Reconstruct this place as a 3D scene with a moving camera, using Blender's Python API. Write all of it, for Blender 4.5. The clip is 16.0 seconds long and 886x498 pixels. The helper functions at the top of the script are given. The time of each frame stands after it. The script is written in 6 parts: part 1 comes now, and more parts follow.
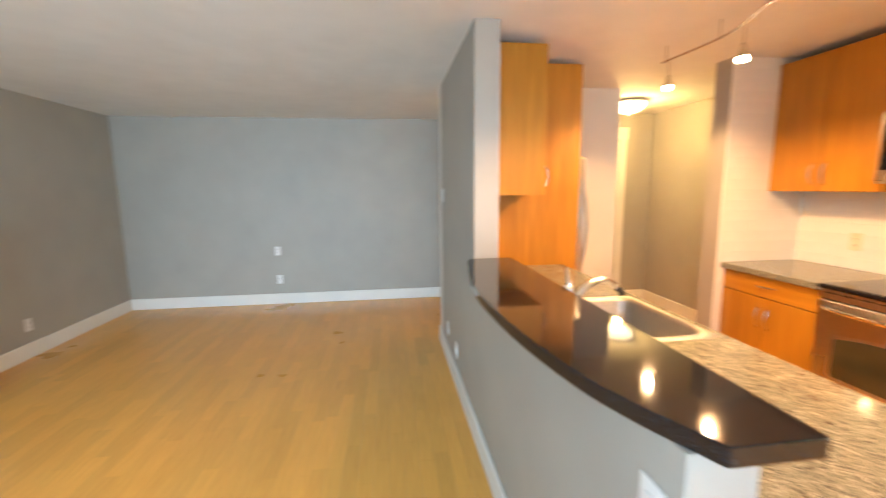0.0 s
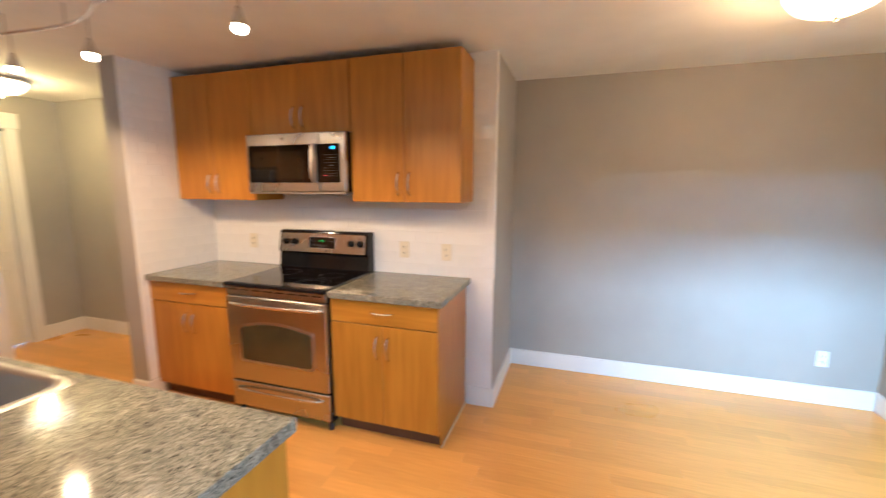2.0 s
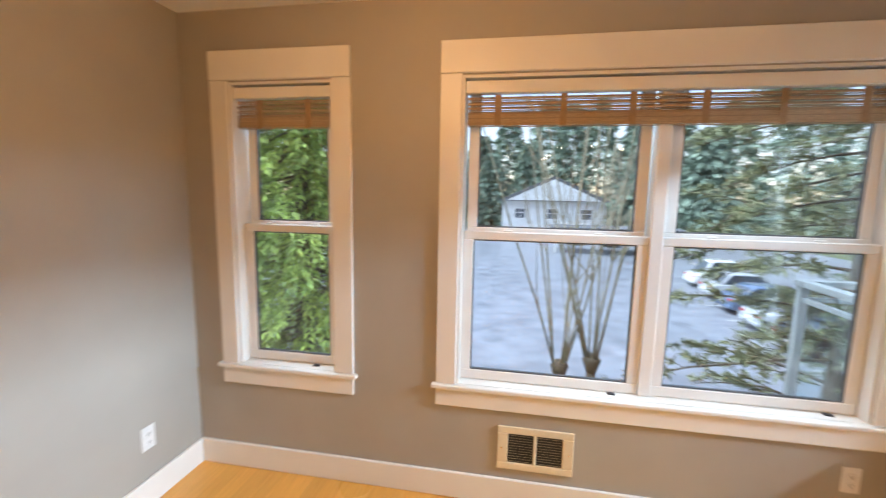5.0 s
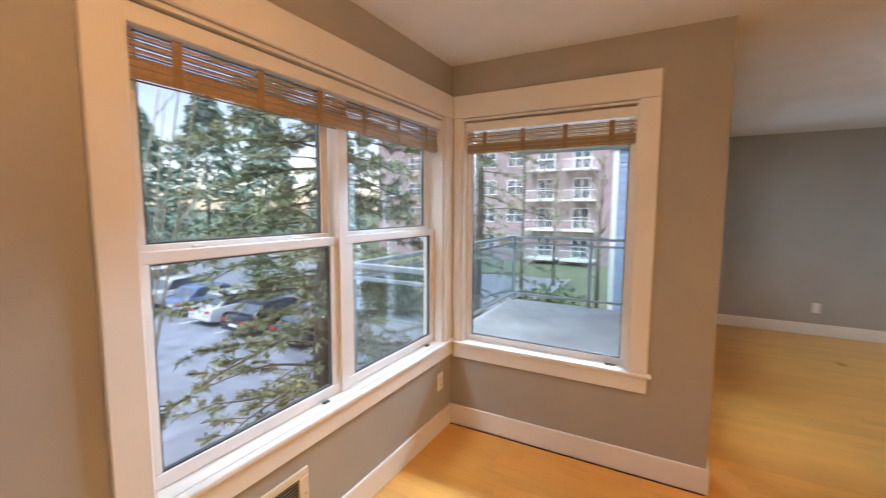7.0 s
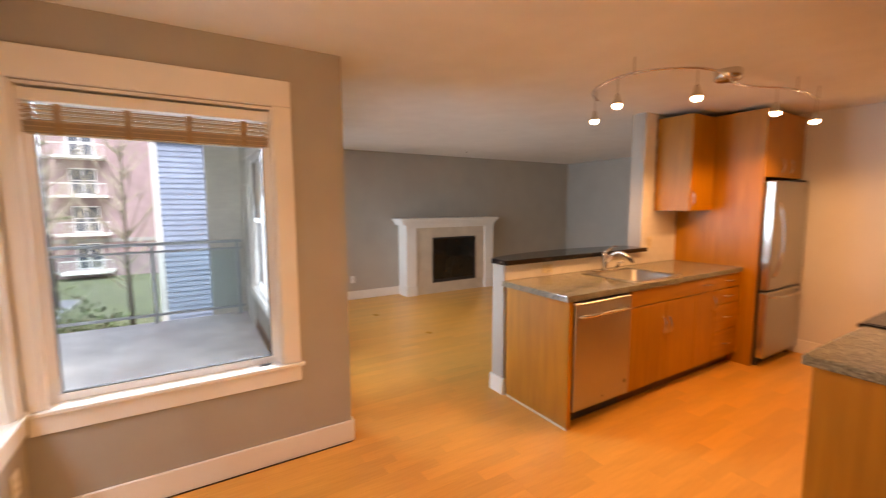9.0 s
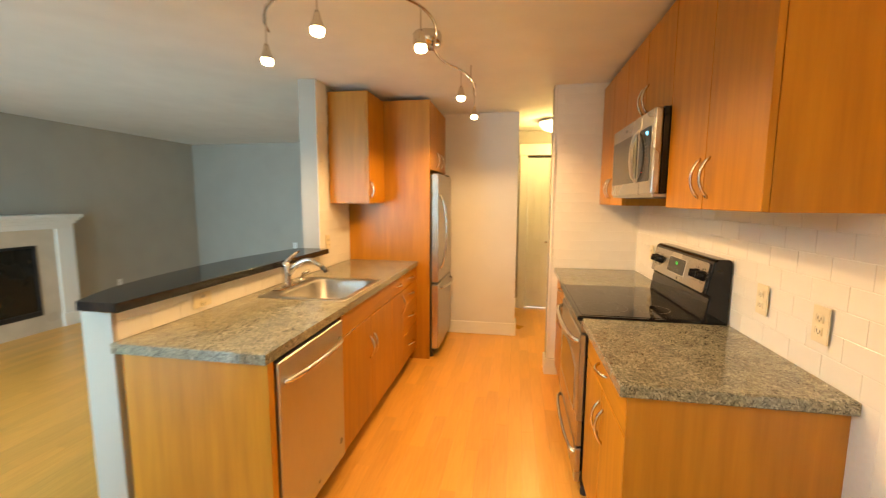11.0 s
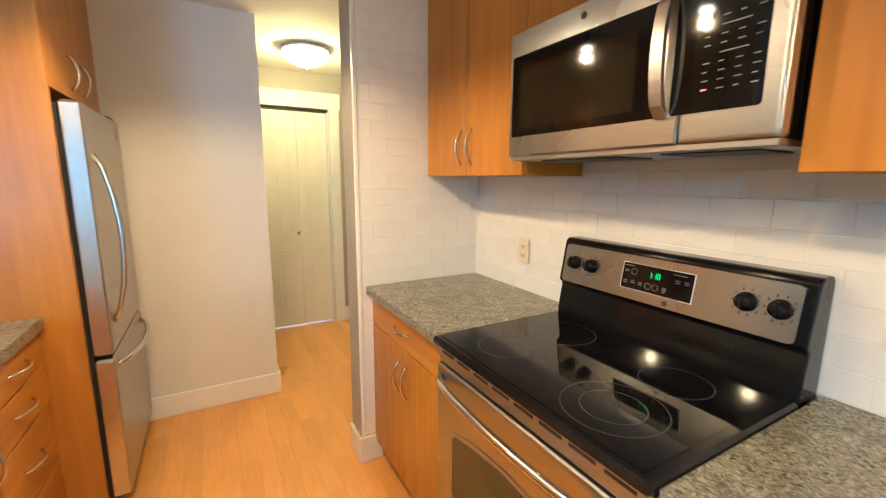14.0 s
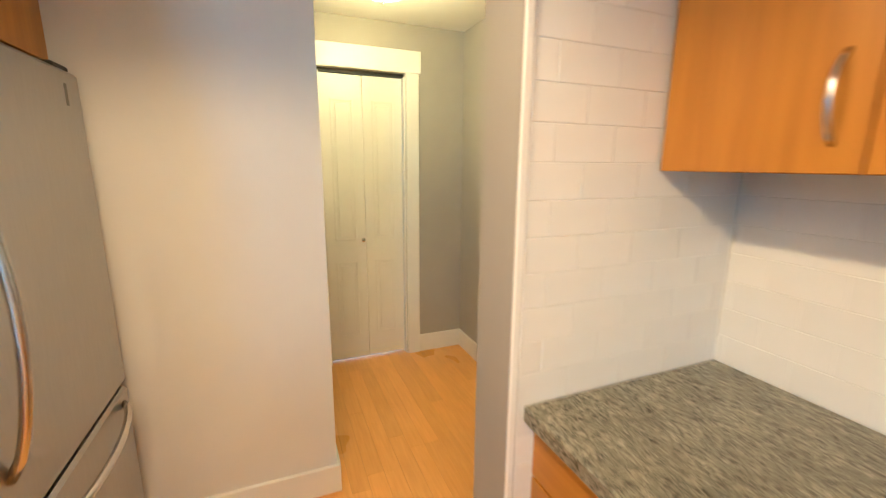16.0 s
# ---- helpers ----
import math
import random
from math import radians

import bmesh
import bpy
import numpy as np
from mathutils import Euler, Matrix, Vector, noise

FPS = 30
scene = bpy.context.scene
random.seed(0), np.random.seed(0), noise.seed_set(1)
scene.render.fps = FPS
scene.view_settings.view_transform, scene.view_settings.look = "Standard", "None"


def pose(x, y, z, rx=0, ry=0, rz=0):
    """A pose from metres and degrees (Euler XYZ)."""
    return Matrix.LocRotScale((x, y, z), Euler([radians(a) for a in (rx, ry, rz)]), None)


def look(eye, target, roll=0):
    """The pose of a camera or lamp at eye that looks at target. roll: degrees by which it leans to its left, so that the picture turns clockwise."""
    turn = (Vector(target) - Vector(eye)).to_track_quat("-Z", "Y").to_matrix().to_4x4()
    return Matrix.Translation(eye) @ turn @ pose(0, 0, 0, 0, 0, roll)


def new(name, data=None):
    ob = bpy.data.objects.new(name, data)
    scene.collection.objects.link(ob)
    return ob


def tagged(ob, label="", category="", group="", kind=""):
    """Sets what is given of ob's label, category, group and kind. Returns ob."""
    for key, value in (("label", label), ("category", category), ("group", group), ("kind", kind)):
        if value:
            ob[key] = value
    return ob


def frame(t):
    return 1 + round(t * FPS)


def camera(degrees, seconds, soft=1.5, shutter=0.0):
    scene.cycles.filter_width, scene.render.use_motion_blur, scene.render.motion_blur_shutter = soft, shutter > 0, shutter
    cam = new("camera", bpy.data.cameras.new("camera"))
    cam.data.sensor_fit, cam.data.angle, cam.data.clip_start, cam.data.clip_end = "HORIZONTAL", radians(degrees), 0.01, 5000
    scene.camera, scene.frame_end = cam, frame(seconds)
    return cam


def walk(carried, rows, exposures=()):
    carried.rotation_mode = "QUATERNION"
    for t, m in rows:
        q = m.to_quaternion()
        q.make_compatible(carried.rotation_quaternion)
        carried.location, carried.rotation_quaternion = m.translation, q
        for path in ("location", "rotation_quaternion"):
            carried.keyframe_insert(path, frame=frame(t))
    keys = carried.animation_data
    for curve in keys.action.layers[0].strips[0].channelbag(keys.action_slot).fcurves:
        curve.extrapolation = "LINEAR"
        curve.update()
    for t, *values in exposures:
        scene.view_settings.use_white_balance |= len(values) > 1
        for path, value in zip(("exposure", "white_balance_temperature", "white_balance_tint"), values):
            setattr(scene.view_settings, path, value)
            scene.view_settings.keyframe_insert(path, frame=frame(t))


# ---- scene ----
cam = camera(94.2, 16.0, soft=1.2, shutter=0.45)
PATH = [
    (0, (0.276, 0.222, 1.481), (0.529, 2.184, 1.189), -0.6),
    (0.5, (0.395, 0.138, 1.513), (1.206, 1.941, 1.209), -0.6),
    (1, (0.443, 0.144, 1.514), (1.756, 1.623, 1.215), -0.5),
    (1.5, (0.541, 0.12, 1.516), (2.197, 1.2, 1.217), -0.4),
    (2, (0.683, 0.075, 1.53), (2.562, 0.692, 1.231), 0.1),
    (2.5, (0.813, 0.134, 1.528), (2.786, 0.278, 1.238), 0.5),
    (3, (1.007, 0.221, 1.543), (2.949, -0.168, 1.26), 0.9),
    (3.2, (1.161, 0.214, 1.538), (3.051, -0.379, 1.261), 1.4),
    (5.3, (2.623, -0.095, 1.488), (2.566, -2.079, 1.238), 1.2),
    (5.5, (2.728, -0.119, 1.478), (2.399, -2.078, 1.251), 1.3),
    (6, (2.97, -0.249, 1.476), (2.03, -2.001, 1.259), 1.1),
    (6.5, (3.164, -0.464, 1.466), (1.745, -1.861, 1.277), 0.9),
    (7, (3.286, -0.674, 1.467), (1.542, -1.632, 1.271), 0.3),
    (7.5, (3.309, -0.871, 1.453), (1.378, -1.353, 1.26), 0.1),
    (8, (3.292, -1.058, 1.48), (1.302, -1.011, 1.283), -0.1),
    (8.5, (3.338, -1.215, 1.507), (1.431, -0.652, 1.3), -0.2),
    (9, (3.326, -1.233, 1.495), (1.623, -0.205, 1.285), -0.3),
    (9.5, (3.145, -1.062, 1.484), (1.739, 0.344, 1.268), -0.2),
    (10, (2.94, -0.896, 1.482), (1.868, 0.778, 1.26), -0.2),
    (10.2, (2.827, -0.838, 1.473), (1.895, 0.918, 1.251), -0.2),
    (12.3, (2.069, 0.259, 1.455), (2.4, 2.216, 1.208), 0.2),
    (12.5, (2.112, 0.381, 1.45), (2.488, 2.327, 1.185), -0.1),
    (13, (2.117, 0.674, 1.432), (2.717, 2.561, 1.145), -0.0),
    (13.5, (2.119, 0.9, 1.413), (2.922, 2.704, 1.097), -0.1),
    (14, (2.11, 1.116, 1.419), (3.074, 2.836, 1.086), 0.3),
    (14.5, (2.185, 1.317, 1.409), (3.219, 2.991, 1.047), 0.5),
    (15, (2.219, 1.578, 1.428), (3.216, 3.269, 1.043), 0.5),
    (15.5, (2.191, 1.903, 1.428), (3.067, 3.657, 1.032), 0.4),
    (16, (2.235, 2.254, 1.446), (2.978, 4.067, 1.043), 0.4),
]
EXPOSURES = [(0.0, 2.2, 7100, 15), (0.5, 2.0, 6700, 14), (1.0, 1.78, 5800, 10), (2.0, 1.62, 5200, 8), (3.0, 1.66, 5150, 7), (5.5, 1.02, 7300, 20), (7.0, 1.02, 7100, 22), (8.0, 1.14, 7600, 27),
             (9.0, 1.28, 8700, 32), (10.0, 1.62, 8500, 15), (12.5, 1.85, 5500, -2), (13.5, 1.8, 5200, -3), (14.5, 1.72, 4850, -5), (15.2, 1.82, 4850, -5), (16.0, 1.72, 4900, -4)]
walk(cam, [(t, look(*p)) for t, *p in PATH], EXPOSURES)
SKY_STRENGTH = 0.15
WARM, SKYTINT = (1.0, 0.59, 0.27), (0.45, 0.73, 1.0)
TRACK_W, NOOK_W, HALL_W, DOME_GLOW = 10.0, 7.6, 9.4, 2.2
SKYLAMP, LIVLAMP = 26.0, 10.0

# ---- world, sun and exposure ----
world = bpy.data.worlds.new("overcast_sky")
scene.world = world
world.use_nodes = True
wn = world.node_tree
wbg = wn.nodes["Background"]
sky = wn.nodes.new("ShaderNodeTexSky")
sky.sky_type = 'NISHITA'
sky.sun_disc = False
sky.sun_elevation, sky.sun_rotation = radians(63), radians(81)
sky.air_density, sky.dust_density, sky.ozone_density = 1.0, 0.7, 1.5
wn.links.new(sky.outputs[0], wbg.inputs[0])
wbg.inputs[1].default_value = SKY_STRENGTH
sun = new("sun", bpy.data.lights.new("sun", 'SUN'))
sun.data.energy, sun.data.angle, sun.data.color = 5.0, radians(60), (0.60, 0.83, 1.0)
sun.matrix_world = look((15, 2.3, 30), (0, 0, 0))

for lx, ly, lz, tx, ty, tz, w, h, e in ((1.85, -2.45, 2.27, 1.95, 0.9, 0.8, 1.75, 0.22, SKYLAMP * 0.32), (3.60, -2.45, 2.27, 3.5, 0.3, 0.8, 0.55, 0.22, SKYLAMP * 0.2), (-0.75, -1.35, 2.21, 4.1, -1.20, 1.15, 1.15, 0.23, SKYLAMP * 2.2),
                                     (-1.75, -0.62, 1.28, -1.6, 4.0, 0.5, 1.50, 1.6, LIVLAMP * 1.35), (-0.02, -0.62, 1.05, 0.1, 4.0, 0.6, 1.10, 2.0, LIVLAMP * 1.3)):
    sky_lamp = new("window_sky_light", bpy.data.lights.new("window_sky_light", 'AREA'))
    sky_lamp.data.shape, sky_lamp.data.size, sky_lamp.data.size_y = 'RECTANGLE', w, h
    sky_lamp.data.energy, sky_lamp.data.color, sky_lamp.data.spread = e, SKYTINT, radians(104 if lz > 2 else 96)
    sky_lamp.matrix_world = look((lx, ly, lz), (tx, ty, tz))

# ---- materials ----


def colour(c):
    return (c[0], c[1], c[2], 1.0)


def material(name, light, dark, scale=6.0, stretch=(1, 1, 1), rough=0.5, metal=0.0, bump=0.0, bump_scale=60.0,
             vary=0.0, coat=0.0, detail=5.0, broad=0.12, rough_vary=0.08, spec=0.5):
    """A surface whose colour runs between two tones by grain, with broader stains, uneven gloss and fine relief."""
    m = bpy.data.materials.new(name)
    m.use_nodes = True
    n, l = m.node_tree.nodes, m.node_tree.links
    b = n["Principled BSDF"]
    tc = n.new("ShaderNodeTexCoord")
    mp = n.new("ShaderNodeMapping")
    mp.inputs["Scale"].default_value = stretch
    l.new(tc.outputs["Object"], mp.inputs[0])
    grain = n.new("ShaderNodeTexNoise")
    grain.inputs["Scale"].default_value, grain.inputs["Detail"].default_value = scale, detail
    l.new(mp.outputs[0], grain.inputs["Vector"])
    ramp = n.new("ShaderNodeValToRGB")
    ramp.color_ramp.elements[0].position, ramp.color_ramp.elements[1].position = 0.3, 0.7
    ramp.color_ramp.elements[0].color, ramp.color_ramp.elements[1].color = colour(dark), colour(light)
    l.new(grain.outputs["Fac"], ramp.inputs[0])
    stain = n.new("ShaderNodeTexNoise")
    stain.inputs["Scale"].default_value, stain.inputs["Detail"].default_value = 1.3, 3
    l.new(tc.outputs["Object"], stain.inputs["Vector"])
    span = n.new("ShaderNodeMapRange")
    span.inputs["From Min"].default_value, span.inputs["From Max"].default_value = 0.3, 0.7
    span.inputs["To Min"].default_value, span.inputs["To Max"].default_value = 1 - broad, 1 + broad
    l.new(stain.outputs["Fac"], span.inputs["Value"])
    value = span.outputs[0]
    if vary:
        info, geo = n.new("ShaderNodeObjectInfo"), n.new("ShaderNodeNewGeometry")
        add, frac = n.new("ShaderNodeMath"), n.new("ShaderNodeMath")
        add.operation, frac.operation = 'ADD', 'FRACT'
        l.new(info.outputs["Random"], add.inputs[0])
        l.new(geo.outputs["Random Per Island"], add.inputs[1])
        l.new(add.outputs[0], frac.inputs[0])
        each = n.new("ShaderNodeMapRange")
        each.inputs["To Min"].default_value, each.inputs["To Max"].default_value = 1 - vary, 1 + vary
        l.new(frac.outputs[0], each.inputs["Value"])
        times = n.new("ShaderNodeMath")
        times.operation = 'MULTIPLY'
        l.new(value, times.inputs[0])
        l.new(each.outputs[0], times.inputs[1])
        value = times.outputs[0]
    hsv = n.new("ShaderNodeHueSaturation")
    l.new(ramp.outputs[0], hsv.inputs["Color"])
    l.new(value, hsv.inputs["Value"])
    l.new(hsv.outputs[0], b.inputs["Base Color"])
    gloss = n.new("ShaderNodeMapRange")
    gloss.inputs["To Min"].default_value, gloss.inputs["To Max"].default_value = max(rough - rough_vary, 0.02), min(rough + rough_vary, 1)
    l.new(stain.outputs["Fac"], gloss.inputs["Value"])
    l.new(gloss.outputs[0], b.inputs["Roughness"])
    b.inputs["Metallic"].default_value = metal
    b.inputs["Coat Weight"].default_value = coat
    b.inputs["Coat Roughness"].default_value = 0.12
    b.inputs["Specular IOR Level"].default_value = spec
    if bump:
        fine = n.new("ShaderNodeTexNoise")
        fine.inputs["Scale"].default_value, fine.inputs["Detail"].default_value = bump_scale, 4
        l.new(mp.outputs[0], fine.inputs["Vector"])
        bp = n.new("ShaderNodeBump")
        bp.inputs["Strength"].default_value, bp.inputs["Distance"].default_value = bump, 0.004
        l.new(fine.outputs["Fac"], bp.inputs["Height"])
        l.new(bp.outputs[0], b.inputs["Normal"])
    return m


def glowing(name, tone, strength):
    m = bpy.data.materials.new(name)
    m.use_nodes = True
    b = m.node_tree.nodes["Principled BSDF"]
    b.inputs["Base Color"].default_value = colour(tone)
    b.inputs["Emission Color"].default_value = colour(tone)
    b.inputs["Emission Strength"].default_value = strength
    return m


def clear_glass(name, tint=(1, 1, 1), gloss=0.08):
    """Thin pane: mostly clear, with a mirror share that grows at grazing angles."""
    m = bpy.data.materials.new(name)
    m.use_nodes = True
    n, l = m.node_tree.nodes, m.node_tree.links
    n.remove(n["Principled BSDF"])
    clear, shine, mix, fr, up = n.new("ShaderNodeBsdfTransparent"), n.new("ShaderNodeBsdfGlossy"), n.new("ShaderNodeMixShader"), n.new("ShaderNodeLayerWeight"), n.new("ShaderNodeMapRange")
    clear.inputs[0].default_value = colour(tint)
    shine.inputs["Roughness"].default_value = 0.01
    fr.inputs[0].default_value = 0.18
    up.inputs["To Min"].default_value, up.inputs["To Max"].default_value = 0.025, 0.45
    l.new(fr.outputs["Facing"], up.inputs["Value"])
    l.new(up.outputs[0], mix.inputs[0])
    l.new(clear.outputs[0], mix.inputs[1])
    l.new(shine.outputs[0], mix.inputs[2])
    l.new(mix.outputs[0], n["Material Output"].inputs[0])
    return m


def granite(name, tones, rough, spots):
    """Speckled stone: cells of several tones at two sizes."""
    m = bpy.data.materials.new(name)
    m.use_nodes = True
    n, l = m.node_tree.nodes, m.node_tree.links
    b = n["Principled BSDF"]
    tc = n.new("ShaderNodeTexCoord")
    warp = n.new("ShaderNodeTexNoise")
    warp.inputs["Scale"].default_value, warp.inputs["Detail"].default_value = spots * 0.35, 4
    l.new(tc.outputs["Object"], warp.inputs["Vector"])
    shift = n.new("ShaderNodeVectorMath")
    shift.operation = 'MULTIPLY_ADD'
    shift.inputs[1].default_value = (0.035, 0.035, 0.035)
    l.new(warp.outputs["Color"], shift.inputs[0])
    l.new(tc.outputs["Object"], shift.inputs[2])
    cells = n.new("ShaderNodeTexVoronoi")
    cells.inputs["Scale"].default_value = spots
    l.new(shift.outputs[0], cells.inputs["Vector"])
    pick = n.new("ShaderNodeSeparateColor")
    l.new(cells.outputs["Color"], pick.inputs[0])
    ramp = n.new("ShaderNodeValToRGB")
    ramp.color_ramp.interpolation = 'LINEAR'
    while len(ramp.color_ramp.elements) < len(tones):
        ramp.color_ramp.elements.new(0.5)
    for e, (p, c) in zip(ramp.color_ramp.elements, tones):
        e.position, e.color = p, colour(c)
    l.new(pick.outputs[0], ramp.inputs[0])
    cloud = n.new("ShaderNodeTexNoise")
    cloud.inputs["Scale"].default_value, cloud.inputs["Detail"].default_value = 14, 6
    l.new(tc.outputs["Object"], cloud.inputs["Vector"])
    mix = n.new("ShaderNodeMixRGB")
    mix.blend_type = 'OVERLAY'
    mix.inputs[0].default_value = 0.45
    l.new(ramp.outputs[0], mix.inputs[1])
    l.new(cloud.outputs["Fac"], mix.inputs[2])
    l.new(mix.outputs[0], b.inputs["Base Color"])
    b.inputs["Roughness"].default_value = rough
    return m


PAINT = material("greige_wall_paint", (0.40, 0.375, 0.325), (0.37, 0.345, 0.30), 3, rough=0.55, bump=0.12, bump_scale=220, broad=0.03)
PAINT_PALE = material("pale_kitchen_wall_paint", (0.71, 0.685, 0.645), (0.68, 0.655, 0.615), 3, rough=0.5, bump=0.12, bump_scale=220, broad=0.04)
TRIM = material("white_semigloss_paint", (0.80, 0.78, 0.73), (0.76, 0.74, 0.69), 4, rough=0.35, bump=0.05, bump_scale=120, broad=0.03)
CEIL = material("white_ceiling_paint", (0.80, 0.79, 0.76), (0.76, 0.75, 0.72), 5, rough=0.8, bump=0.25, bump_scale=160, broad=0.03)
PLANK = material("maple_strip_floor", (0.78, 0.390, 0.086), (0.70, 0.335, 0.067), 5, stretch=(14, 1, 1), rough=0.30, bump=0.05, bump_scale=30, vary=0.075, coat=0.10, broad=0.04)
CHERRY = material("cherry_veneer", (0.49, 0.208, 0.018), (0.375, 0.147, 0.010), 3, stretch=(9, 9, 0.7), rough=0.37, bump=0.03, bump_scale=25, vary=0.08, coat=0.0, broad=0.14)
CHERRY_FLAT = material("cherry_veneer_flat_grain", (0.49, 0.208, 0.018), (0.375, 0.147, 0.010), 3, stretch=(9, 0.7, 9), rough=0.37, bump=0.03, bump_scale=25, vary=0.08, coat=0.0, broad=0.14)
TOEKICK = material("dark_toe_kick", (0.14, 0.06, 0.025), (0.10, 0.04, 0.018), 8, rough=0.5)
GRAN = granite("green_grey_granite", [(0.0, (0.05, 0.048, 0.037)), (0.18, (0.125, 0.119, 0.088)), (0.42, (0.205, 0.194, 0.142)), (0.8, (0.275, 0.26, 0.19)), (1.0, (0.39, 0.37, 0.29))], 0.09, 195)
BLACKSTONE = granite("black_granite", [(0.0, (0.004, 0.004, 0.005)), (0.6, (0.012, 0.012, 0.014)), (0.96, (0.016, 0.016, 0.018)), (1.0, (0.04, 0.04, 0.043))], 0.06, 260)
TILE = material("white_glazed_tile", (0.80, 0.77, 0.71), (0.77, 0.74, 0.68), 9, rough=0.16, bump=0.05, bump_scale=14, vary=0.02, broad=0.02)
GROUT = material("cream_grout", (0.79, 0.76, 0.70), (0.76, 0.73, 0.67), 60, rough=0.85, bump=0.1)
STEEL = material("brushed_stainless_steel", (0.52, 0.51, 0.495), (0.44, 0.43, 0.415), 14, stretch=(1, 1, 55), rough=0.27, metal=1.0, bump=0.03, bump_scale=40, broad=0.04)
STEEL_V = material("brushed_stainless_upright", (0.50, 0.49, 0.475), (0.43, 0.42, 0.41), 14, stretch=(1, 55, 1), rough=0.36, metal=1.0, bump=0.03, bump_scale=40, broad=0.05)
CHROME = material("satin_nickel", (0.70, 0.68, 0.65), (0.64, 0.62, 0.60), 20, rough=0.2, metal=1.0, broad=0.03)
SINKSTEEL = material("satin_sink_steel", (0.46, 0.45, 0.43), (0.39, 0.38, 0.36), 30, stretch=(1, 8, 1), rough=0.40, metal=1.0, broad=0.06)
BLACKGLASS = material("black_ceramic_glass", (0.006, 0.006, 0.007), (0.004, 0.004, 0.005), 9, rough=0.05, broad=0.05, rough_vary=0.02, spec=0.4)
ENAMEL = material("black_enamel", (0.009, 0.009, 0.010), (0.006, 0.006, 0.007), 12, rough=0.09, broad=0.05, rough_vary=0.03, spec=0.32)
DARKPLASTIC = material("dark_grey_plastic", (0.03, 0.03, 0.032), (0.02, 0.02, 0.022), 20, rough=0.45)
OVENGLASS = material("dark_oven_window", (0.02, 0.017, 0.012), (0.012, 0.010, 0.008), 6, rough=0.06, rough_vary=0.02)
# dark oven glass whose amber base paints in the orange floor's reflection
OVENPANE = material("amber_reflection_oven_glass", (0.075, 0.058, 0.022), (0.05, 0.038, 0.015), 6, rough=0.08, metal=0.2, rough_vary=0.03)
RINGGREY = material("burner_ring_print", (0.085, 0.085, 0.085), (0.07, 0.07, 0.07), 30, rough=0.3)
LEGEND = material("pale_printed_legend", (0.20, 0.20, 0.20), (0.16, 0.16, 0.16), 30, rough=0.5)
ALMOND = material("almond_plastic", (0.72, 0.64, 0.46), (0.68, 0.60, 0.43), 20, rough=0.4, broad=0.04)
WHITEPLASTIC = material("white_plastic", (0.80, 0.79, 0.76), (0.76, 0.75, 0.72), 20, rough=0.4, broad=0.04)
SLOT = material("dark_slot", (0.03, 0.028, 0.025), (0.02, 0.018, 0.016), 20, rough=0.6)
VINYL = material("white_vinyl_window", (0.80, 0.79, 0.76), (0.76, 0.75, 0.73), 8, rough=0.4, broad=0.03)
GASKET = material("grey_glazing_gasket", (0.10, 0.105, 0.11), (0.07, 0.075, 0.08), 30, rough=0.6)
BAMBOO = material("woven_bamboo", (0.47, 0.345, 0.215), (0.28, 0.20, 0.125), 18, stretch=(2, 2, 40), rough=0.6, vary=0.28, bump=0.3, bump_scale=60)
TAPE = material("brown_blind_tape", (0.36, 0.24, 0.13), (0.28, 0.18, 0.095), 40, rough=0.8, bump=0.3)
GLASS = clear_glass("window_glass")
RAILGLASS = clear_glass("balcony_glass", (0.86, 0.93, 0.94))
MARBLE = material("beige_stone_surround", (0.60, 0.52, 0.41), (0.50, 0.43, 0.34), 5, rough=0.3, bump=0.05, bump_scale=40, broad=0.1)
SOOT = material("black_firebox_metal", (0.015, 0.013, 0.012), (0.008, 0.007, 0.007), 10, rough=0.55, bump=0.2)
EMBER = material("charred_ceramic_log", (0.06, 0.035, 0.022), (0.025, 0.016, 0.012), 14, rough=0.9, bump=0.5, bump_scale=30)
BULB = glowing("halogen_bulb", (1.0, 0.80, 0.52), 22.0)
DOME = glowing("frosted_dome_glass", (1.0, 0.80, 0.50), DOME_GLOW)
LCD_BLUE = glowing("blue_display", (0.10, 0.55, 0.95), 3.0)
LCD_GREEN = glowing("green_display", (0.04, 0.75, 0.12), 0.4)
LED_RED = glowing("red_indicator", (0.9, 0.06, 0.05), 2.0)
BALCONY = material("pale_balcony_membrane", (0.80, 0.80, 0.79), (0.70, 0.70, 0.69), 5, rough=0.5, bump=0.25, bump_scale=60, broad=0.2)
# pale paint toned down and blued, with the railing's shaded side in the colour
ALUM = material("shade_toned_aluminium", (0.37, 0.41, 0.43), (0.32, 0.36, 0.38), 10, rough=0.4, broad=0.05)
SIDING = material("blue_grey_siding", (0.30, 0.37, 0.48), (0.25, 0.31, 0.41), 5, stretch=(1, 1, 6), rough=0.7, bump=0.2, vary=0.06)
SIDING_PALE = material("pale_beige_siding", (0.62, 0.60, 0.54), (0.55, 0.53, 0.48), 5, stretch=(1, 1, 6), rough=0.7, bump=0.2, vary=0.05)
# base lifted and blued well above asphalt's own to carry the sky's reflection
ASPHALT = material("sky_sheen_asphalt", (0.215, 0.23, 0.255), (0.165, 0.175, 0.20), 30, rough=0.35, bump=0.4, bump_scale=120, broad=0.25)
CONCRETE = material("kerb_concrete", (0.36, 0.35, 0.33), (0.26, 0.26, 0.25), 12, rough=0.85, bump=0.3)
LINEPAINT = material("white_road_paint", (0.62, 0.62, 0.60), (0.45, 0.45, 0.44), 20, rough=0.7)
